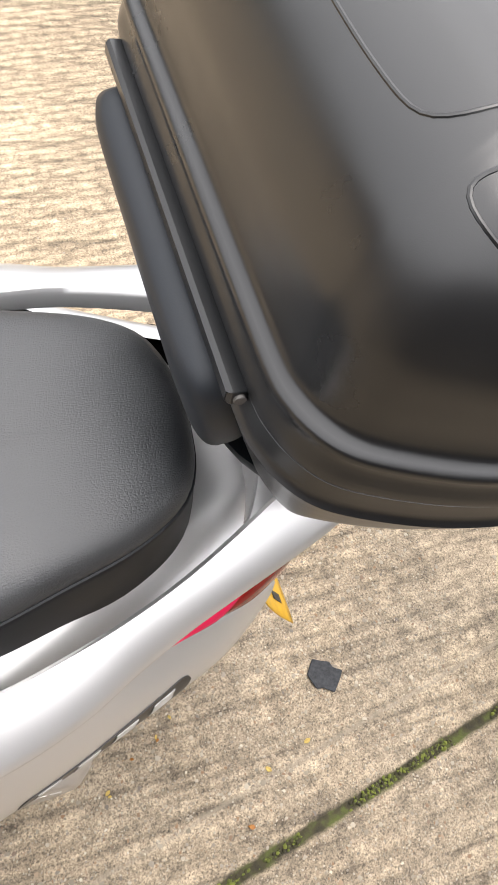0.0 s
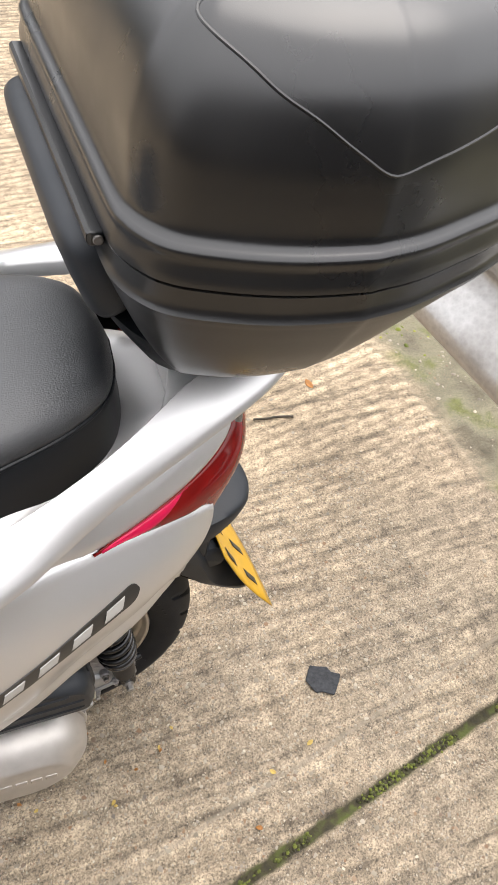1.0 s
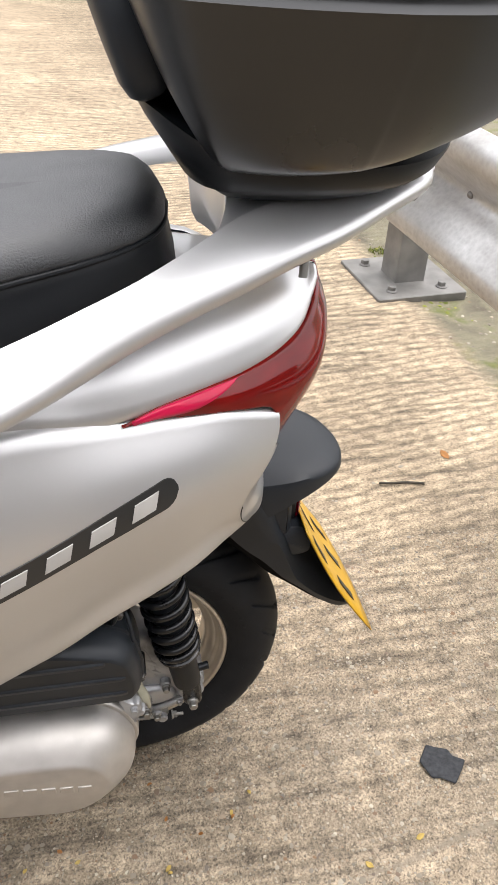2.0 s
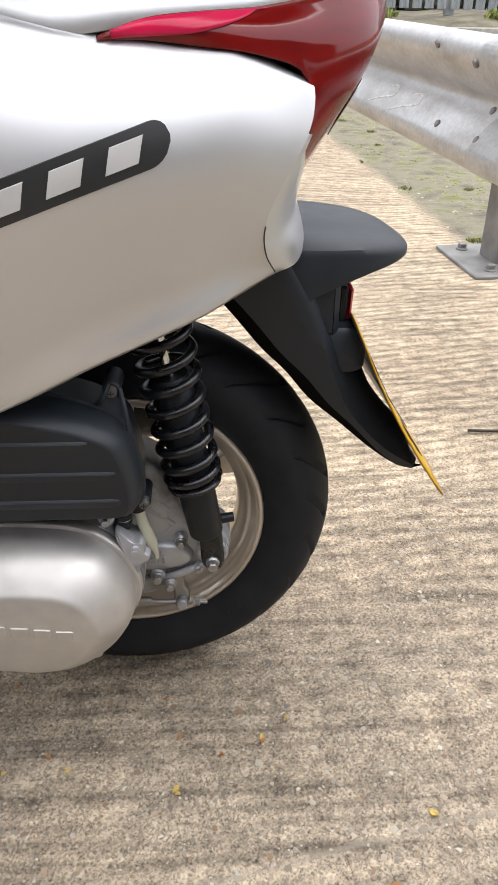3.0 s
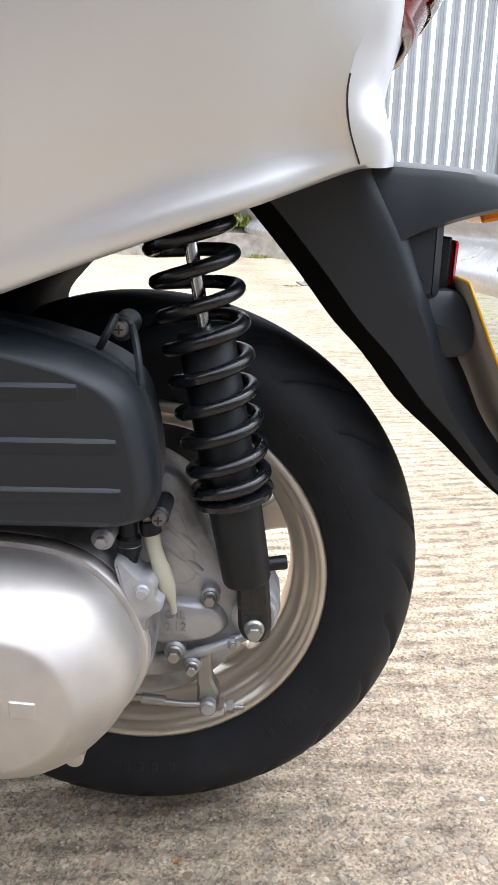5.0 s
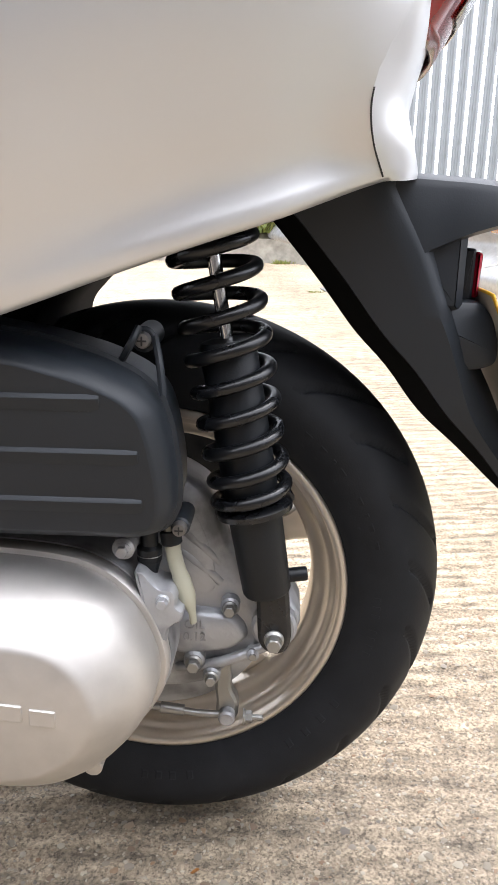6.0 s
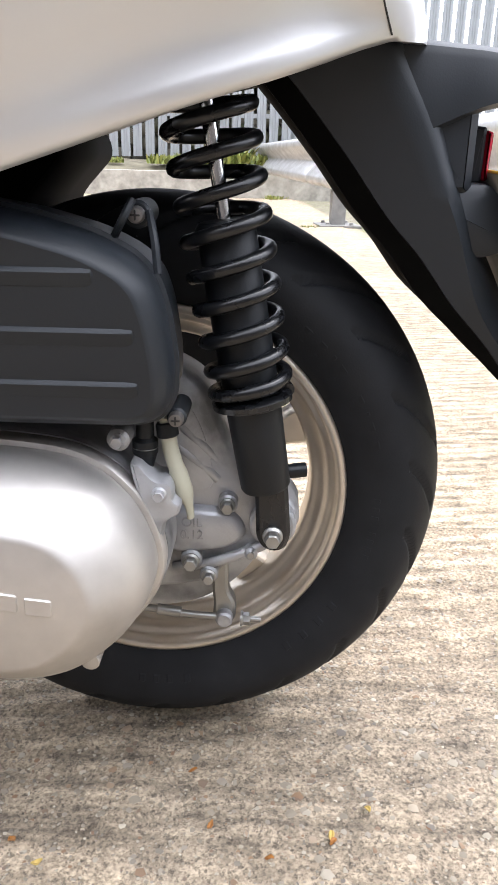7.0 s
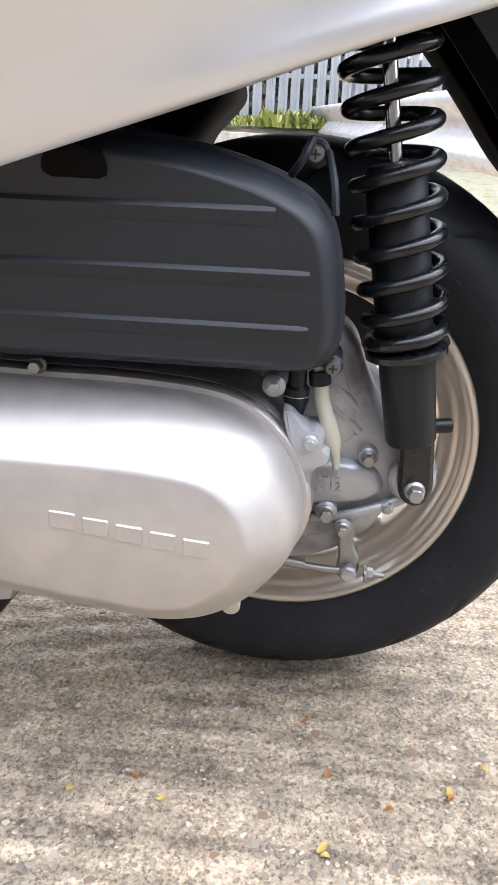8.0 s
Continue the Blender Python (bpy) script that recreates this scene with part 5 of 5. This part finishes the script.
# seat
def build_seat():
    seat = new("seat")
    seat.parent = scooter
    seat.empty_display_size = 0.05
    tagged(seat, "black grained vinyl seat with piped edge")
    plan = [(0.072, 0.0), (0.0715, -0.04), (0.066, -0.08), (0.05, -0.11), (0.014, -0.133), (-0.04, -0.15), (-0.12, -0.17), (-0.25, -0.18), (-0.4, -0.165), (-0.52, -0.13), (-0.56, -0.06), (-0.565, 0.0)]
    plan = [(0.072, LEAN)] + plan[1:-1] + [(-0.565, LEAN)]
    ring = plan + [(x, 2 * LEAN - y) for x, y in reversed(plan[1:-1])]
    ring = outline(ring, 160)

    def base(x):
        return 0.784 + 0.13 * max(x, -0.25) - 0.05 * min(0, x + 0.25)

    def skin(steps, close):
        pts = [Vector(p) for p in ring]
        n = len(pts)
        area = sum(pts[i].x * pts[(i + 1) % n].y - pts[(i + 1) % n].x * pts[i].y for i in range(n))
        if area < 0:
            pts.reverse()
        rows = []
        for inset, up, *pull in steps:
            row = []
            for i, q in enumerate(pts):
                t = (pts[(i + 1) % n] - pts[i - 1]).normalized()
                w = q + Vector((-t.y, t.x)) * inset
                w = w.lerp(Vector((min(max(w.x, -0.46), -0.035), LEAN)), pull[0] if pull else 0.0)
                row.append((w.x, w.y, base(w.x) + up))
            rows.append(row)
        return grid(rows, False, True, close)

    make("cushion", skin([(0.003, -0.003), (0.0, 0.0), (0.0, 0.003), (0.002, 0.009), (0.006, 0.016), (0.012, 0.0215), (0.018, 0.025, 0.03), (0.02, 0.0275, 0.15), (0.02, 0.029, 0.35), (0.02, 0.03, 0.6), (0.02, 0.0305, 0.85)], True), SEAT, seat, "", 60)
    make("skirt", skin([(-0.012, -0.1), (-0.01, -0.07), (-0.006, -0.035), (-0.001, -0.012), (0.0008, -0.004), (0.004, -0.001)], False), SHOCK_BLACK, seat, "plain black vinyl seat skirt", 60)
    pts = [Vector((x, y, base(x) - 0.0025)) for x, y in ring]
    make("piping", tube(pts, 0.0022, 8, True), SHOCK_BLACK, seat)
    return seat


build_seat()

# inner bodywork as fillers, the dark inside painted on as unlit black
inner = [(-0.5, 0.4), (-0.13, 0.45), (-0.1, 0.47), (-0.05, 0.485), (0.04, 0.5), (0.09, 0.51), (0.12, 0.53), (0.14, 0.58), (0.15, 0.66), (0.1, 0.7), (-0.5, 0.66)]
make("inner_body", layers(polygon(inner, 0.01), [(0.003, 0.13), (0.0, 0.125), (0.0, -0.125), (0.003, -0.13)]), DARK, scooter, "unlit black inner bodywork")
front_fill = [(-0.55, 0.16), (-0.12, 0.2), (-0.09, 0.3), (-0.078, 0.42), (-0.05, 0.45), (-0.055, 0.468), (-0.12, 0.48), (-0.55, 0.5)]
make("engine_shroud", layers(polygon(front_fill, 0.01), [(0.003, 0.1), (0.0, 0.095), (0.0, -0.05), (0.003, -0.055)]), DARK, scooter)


# rear mudguard with plate
def build_mudguard():
    guard = new("mudguard")
    guard.parent = scooter
    guard.empty_display_size = 0.05
    tagged(guard, "black plastic rear mudguard")
    st = [  # front edge (x, y, z), shoulder, ridge, rear face
        ((0.055, 0.08, 0.512), (0.14, 0.088, 0.521), (0.162, 0.03, 0.512)),
        ((0.079, 0.079, 0.486), (0.149, 0.0875, 0.507), (0.175, 0.03, 0.503)),
        ((0.108, 0.0765, 0.452), (0.1665, 0.086, 0.478), (0.188, 0.03, 0.48)),
        ((0.133, 0.074, 0.42), (0.181, 0.083, 0.445), (0.198, 0.03, 0.446)),
        ((0.156, 0.072, 0.396), (0.194, 0.08, 0.415), (0.21, 0.03, 0.418)),
        ((0.179, 0.07, 0.367), (0.2105, 0.075, 0.37), (0.232, 0.028, 0.378)),
        ((0.208, 0.066, 0.341), (0.228, 0.069, 0.343), (0.247, 0.026, 0.348)),
        ((0.242, 0.058, 0.309), (0.252, 0.06, 0.315), (0.266, 0.024, 0.322)),
        ((0.27, 0.052, 0.2875), (0.276, 0.053, 0.295), (0.284, 0.02, 0.302)),
        ((0.289, 0.047, 0.2795), (0.2905, 0.047, 0.284), (0.2915, 0.018, 0.288)),
    ]
    rows, flange = [], []
    for f, r, c in st:
        F, R, C = (Vector((p[0], -p[1], p[2])) for p in (f, r, c))
        k = min(1.0, max(0.0, (F.z - 0.28) / 0.08))
        lip = F + Vector((-0.001, 0.012, 0)) * k
        F = F + Vector((0.016, -0.001, 0)) * k
        flange.append([lip + Vector((0.004, 0.03, 0.002)), lip + Vector((0, 0.003, 0)), lip, F + Vector((0.001, 0.0015, 0)), F + Vector((0.012, 0.006, 0))])
        half = [F + Vector((-0.0005, 0.002, 0)), F, F.lerp(R, 0.04), F.lerp(R, 0.33), F.lerp(R, 0.66), F.lerp(R, 0.9), R + Vector((0.003, 0.006, 0)), R.lerp(C, 0.35) + Vector((0.004, 0, 0)), R.lerp(C, 0.7) + Vector((0.002, 0, 0)), C, Vector((C.x + 0.002, 0, C.z))]
        rows.append(half + [Vector((p.x, -p.y, p.z)) for p in reversed(half[:-1])])
    lines = [spline(list(line), 36) for line in zip(*rows)]
    shell = make("guard_shell", grid([list(r) for r in zip(*lines)]), PANEL_BLACK, guard, "", 50)
    thick(shell, 0.004)
    # inner edge strips: the deep shade there is put into their black
    for flip in (1, -1):
        edge = [spline([Vector((p.x, p.y * flip, p.z)) for p in line], 36) for line in zip(*flange)]
        thick(make("inner_flange", grid([list(r) for r in zip(*edge)]), DARK, guard, "mudguard inner edge with its shade painted black"), 0.002)
    # shelf above the lamp
    st = [(0.13, 0.08, 0.519, 0.455), (0.16, 0.083, 0.518, 0.463), (0.18, 0.081, 0.517, 0.472), (0.2, 0.077, 0.516, 0.48), (0.225, 0.066, 0.5135, 0.4865), (0.245, 0.052, 0.509, 0.49), (0.257, 0.038, 0.5035, 0.492), (0.2635, 0.022, 0.5, 0.4935), (0.266, 0.008, 0.498, 0.495)]
    rows = []
    for x, w, t, b in st:
        e = min(0.005, (t - b) * 0.4)
        rows.append([(x, -w * 0.0, t), (x, -w * 0.55, t), (x, -w * 0.86, t - e * 0.25), (x, -w * 0.97, t - e), (x, -w, t - e * 2), (x, -w * 0.985, b + e * 0.5), (x, -w * 0.9, b), (x, 0, b), (x, w * 0.9, b), (x, w * 0.985, b + e * 0.5), (x, w, t - e * 2), (x, w * 0.97, t - e), (x, w * 0.86, t - e * 0.25), (x, w * 0.55, t)])
    lines = [spline(list(line), 30) for line in zip(*rows)]
    make("lamp_shelf", grid([list(r) for r in zip(*lines)], False, True, True), PANEL_BLACK, guard, "", 40)
    make("column", layers(polygon([(0.165, 0.432), (0.199, 0.432), (0.199, 0.49), (0.15, 0.49)], 0.006), [(0.006, 0.073), (0.0, 0.067), (0.0, -0.067), (0.006, -0.073)]), PANEL_BLACK, guard)
    make("plate_block", layers(polygon([(0.17, 0.43), (0.188, 0.4405), (0.212, 0.4405), (0.2205, 0.431), (0.226, 0.413), (0.2255, 0.4), (0.215, 0.396), (0.2, 0.395), (0.18, 0.41)], 0.006), [(0.006, 0.07), (0.001, 0.066), (0.0, 0.06), (0.0, -0.06), (0.001, -0.066), (0.006, -0.07)]), PANEL_BLACK, guard)
    make("reflector_base", layers(polygon([(0.2, 0.4385), (0.208, 0.4395), (0.2085, 0.4725), (0.2005, 0.473)], 0.002), [(0.002, 0.04), (0, 0.052), (0, -0.052), (0.002, -0.054)]), SHOCK_BLACK, guard)
    make("reflector", layers(polygon([(0.2085, 0.441), (0.2125, 0.4418), (0.2135, 0.4695), (0.209, 0.471)], 0.0015), [(0.002, 0.0525), (0, 0.05), (0, -0.05), (0.002, -0.0525)]), REFLECTOR_RED, guard, "red rear reflector")
    make("plate_lamp", layers(polygon([(0.232, 0.489), (0.247, 0.491), (0.248, 0.484), (0.234, 0.481)], 0.003), [(0.002, 0.02), (0, 0.018), (0, -0.022), (0.002, -0.024)]), AMBER, guard, "small amber lens")
    # number plate
    top, low = Vector((0.214, 0, 0.447)), Vector((0.3115, 0, 0.2735))
    down = (low - top)
    out = Vector((-down.z, 0, down.x)).normalized()
    if out.x < 0:
        out = -out

    def plate_point(u, v, lift):
        bow = 0.006 * math.sin(math.pi * u) + 0.004 * (abs(v) / 0.1) ** 2
        return top + down * u + Vector((-0.08 * (v + 0.098), 0.012 + v, 0)) + out * (lift - bow + 0.004)

    def sheet(u0, u1, v0, v1, lift, n=10):
        return grid([[plate_point(u0 + (u1 - u0) * i / n, v0 + (v1 - v0) * j / n, lift) for j in range(n + 1)] for i in range(n + 1)])

    plate = thick(make("number_plate", sheet(0, 1, -0.098, 0.098, 0), PLATE, guard, "bent yellow rear number plate"), 0.0015, -1)
    make("plate_backing", sheet(0.004, 0.996, -0.097, 0.097, -0.0022), PLATE_BACK, plate, "dull grey back of the plate")
    for row, count in ((0.22, 3), (0.62, 3)):
        for k in range(count):
            v0 = -0.075 + k * 0.053
            thick(make("plate_bar", sheet(row, row + 0.2, v0, v0 + 0.013, 0.0012, 4), INK, plate), 0.0006)
    return guard


build_mudguard()


# ---- top box ----
def build_top_box():
    box = group_thing("top_box", "black plastic motorcycle top box on the carrier", "top box", (0.22, 0, 0.818))
    seam = [(0.0385, 0.0), (0.0385, -0.08), (0.039, -0.145), (0.0425, -0.166), (0.05, -0.183), (0.062, -0.1975), (0.08, -0.208), (0.115, -0.2205), (0.15, -0.228), (0.188, -0.2315), (0.2, -0.2305), (0.232, -0.2255), (0.27, -0.2135), (0.315, -0.197), (0.36, -0.172), (0.4, -0.135), (0.425, -0.09), (0.435, -0.04), (0.437, 0.0)]
    half = spline([(a, b, 0) for a, b in seam], 190)
    ring = [(p.x, p.y) for p in half] + [(p.x, -p.y) for p in reversed(half[1:-1])]
    pts = [Vector(p) for p in ring]
    n = len(pts)
    area = sum(pts[i].x * pts[(i + 1) % n].y - pts[(i + 1) % n].x * pts[i].y for i in range(n))
    sign = 1 if area > 0 else -1
    mid = Vector((0.235, 0.0))
    normals = []
    for i in range(n):
        t = (pts[(i + 3) % n] - pts[i - 3]).normalized() * sign
        normals.append(Vector((-t.y, t.x)))

    def ring_at(inset, z, pull=0.0):
        """The plan drawn in by inset, and by a share of the way to the middle."""
        row = []
        for q, nn in zip(pts, normals):
            w = q + nn * inset
            w = w.lerp(mid, pull)
            low = min(1.0, max(0.0, (0.951 - z) / 0.1))
            row.append(Vector((w.x, w.y, z + low * 1.0 * max(0.0, w.x - 0.12) ** 2)) - box.location)
        return row

    def shell(steps, dense, name, label, closed_top, mat=BOX_BLACK):
        line = spline([Vector((a, c, b)) for a, b, c in steps], dense)
        rows = [ring_at(p.x, p.z, p.y) for p in line]
        v, f = grid(rows, False, True)
        if closed_top:
            f.append(tuple(len(v) - n + j for j in range(n)))
        return make(name, (v, f), mat, box, label, 50)

    # (inset, z, pull)
    base = shell([(0.075, 0.8475, 0.25), (0.07, 0.848, 0.05), (0.061, 0.8505, 0.025), (0.052, 0.859, 0.012), (0.039, 0.878, 0.005), (0.024, 0.906, 0.0), (0.01, 0.936, 0.0), (0.0035, 0.951, 0.0), (0.001, 0.957, 0.0), (0.0035, 0.961, 0.0), (0.0035, 0.97, 0.0), (0.003, 0.9775, 0.0), (0.0045, 0.9782, 0.0), (0.008, 0.9784, 0.0)], 130, "box_base", "satin black box base", False)
    v = [Vector(p) for p in ring_at(0.07, 0.8478, 0.05)]
    make("box_floor", ([tuple(p) for p in v], [tuple(range(n))]), BOX_BLACK, box)
    lid = shell([(0.008, 0.9787, 0.0), (0.0035, 0.9789, 0.0), (0.0018, 0.9796, 0.0), (0.0015, 0.984, 0.0), (0.0035, 0.993, 0.0), (0.004, 0.998, 0.0), (0.0025, 1.001, 0.0), (0.0035, 1.0045, 0.0), (0.007, 1.0068, 0.0), (0.0098, 1.009, 0.0), (0.0115, 1.015, 0.0), (0.0115, 1.04, 0.0), (0.0125, 1.062, 0.0), (0.0185, 1.088, 0.004), (0.0265, 1.107, 0.012), (0.039, 1.1225, 0.025), (0.054, 1.1325, 0.06), (0.066, 1.137, 0.13), (0.071, 1.139, 0.27), (0.072, 1.1398, 0.5), (0.072, 1.14, 0.72), (0.072, 1.1402, 0.93)], 300, "box_lid", "satin black domed box lid with recessed panels", True)
    off = box.location
    # moulded creases round the lid's side and top panels
    side_line = [(0.315, -0.166, 1.1), (0.298, -0.182, 1.083), (0.2711, -0.197, 1.0705), (0.2155, -0.2155, 1.0605), (0.1911, -0.2198, 1.0532), (0.1736, -0.2176, 1.0635), (0.159, -0.2143, 1.072), (0.1381, -0.2066, 1.0855), (0.1203, -0.1987, 1.0937), (0.1055, -0.1875, 1.1047),
                 (0.0922, -0.1765, 1.1123), (0.0855, -0.168, 1.1164), (0.0818, -0.1555, 1.12), (0.086, -0.1535, 1.1245), (0.1003, -0.1545, 1.132), (0.1318, -0.1487, 1.1373), (0.1914, -0.1463, 1.1423), (0.26, -0.138, 1.142), (0.31, -0.12, 1.137)]
    top_line = [(0.0788, -0.035, 1.116), (0.0786, -0.08, 1.1177), (0.08, -0.12, 1.1222), (0.0865, -0.1255, 1.127), (0.1025, -0.128, 1.1375), (0.15, -0.124, 1.145), (0.22, -0.118, 1.149), (0.3, -0.1, 1.146)]
    top_line = [(x, -y, z) for x, y, z in reversed(top_line)] + top_line
    skin = skin_of(lid)
    for line in (side_line, mirror(side_line), top_line):
        crease = []
        run = spline(line, 110)
        for _ in range(5):
            run = [run[0]] + [(a + b * 2 + c) / 4 for a, b, c in zip(run, run[1:], run[2:])] + [run[-1]]
        for p in run:
            near = skin.find_nearest(p - off)
            crease.append(near[0] - near[1] * 0.0004)
        make("lid_crease", tube(crease, 0.0013, 8), BOX_BLACK, lid)
    # dark gap at the seam
    make("seam_gap", grid([ring_at(0.0075, 0.976), ring_at(0.0065, 0.9805)], False, True), INK, box)
    # foot plate
    foot = [(0.076, 0.0), (0.077, -0.06), (0.084, -0.1), (0.1, -0.124), (0.135, -0.136), (0.19, -0.136), (0.25, -0.115), (0.29, -0.06), (0.3, 0.0)]
    fr = spline([(a, b, 0) for a, b in foot], 40)
    fr = [(p.x, p.y) for p in fr] + [(p.x, -p.y) for p in reversed(fr[1:-1])]
    vf = layers(fr, [(0.024, 0.818), (0.016, 0.8235), (0.004, 0.8285), (-0.004, 0.835), (-0.01, 0.846), (-0.0105, 0.85), (-0.004, 0.852)], "z")
    for p_i, p in enumerate(vf[0]):
        k = min(1.0, max(0.0, (0.115 - p[0]) / 0.04))
        if p[2] > 0.829:
            vf[0][p_i] = (p[0] - 0.018 * k, p[1], p[2] + 0.032 * k)
    make("foot_plate", ([Vector(p) - off for p in vf[0]], vf[1]), SHOCK_BLACK, box, "matt black foot plate", 50)
    # hinge bar and back pad
    bar = layers(polygon([(-0.142, 0.9705), (0.142, 0.9705), (0.142, 0.9815), (-0.142, 0.9815)], 0.002), [(0.0015, 0.042), (0.0, 0.04), (0.0, 0.0325), (0.0025, 0.03)], "x")
    make("hinge_bar", ([Vector(p) - off for p in bar[0]], bar[1]), BOX_BLACK, box, "square black hinge bar")
    make("hinge_pin", rod(Vector((0.037, -0.1405, 0.976)) - off, Vector((0.037, -0.144, 0.976)) - off, 0.0035, 16), plain_bolt, box)
    rows = []
    for t, w, d in ((0.0, 0.085, 0.004), (0.02, 0.105, 0.011), (0.08, 0.118, 0.016), (0.2, 0.125, 0.019), (0.5, 0.128, 0.02), (0.8, 0.126, 0.02), (0.92, 0.121, 0.018), (0.98, 0.112, 0.013), (1.0, 0.095, 0.005)):
        c = Vector((0.059, 0, 0.884)).lerp(Vector((0.031, 0, 0.967)), t)
        nrm = Vector((-0.95, 0, -0.32))
        row = []
        for k in range(40):
            a = 2 * math.pi * k / 40
            ca, sa = math.cos(a), math.sin(a)
            yy = w * (abs(ca) ** 0.25) * (1 if ca > 0 else -1)
            dd = d * (abs(sa) ** 0.6) * (1 if sa > 0 else -1)
            row.append(c + Vector((0, yy, 0)) + nrm * dd - off)
        rows.append(row)
    make("back_pad", grid(rows, False, True, True), PANEL_BLACK, box, "soft black back rest pad", 60)
    return box


build_top_box()
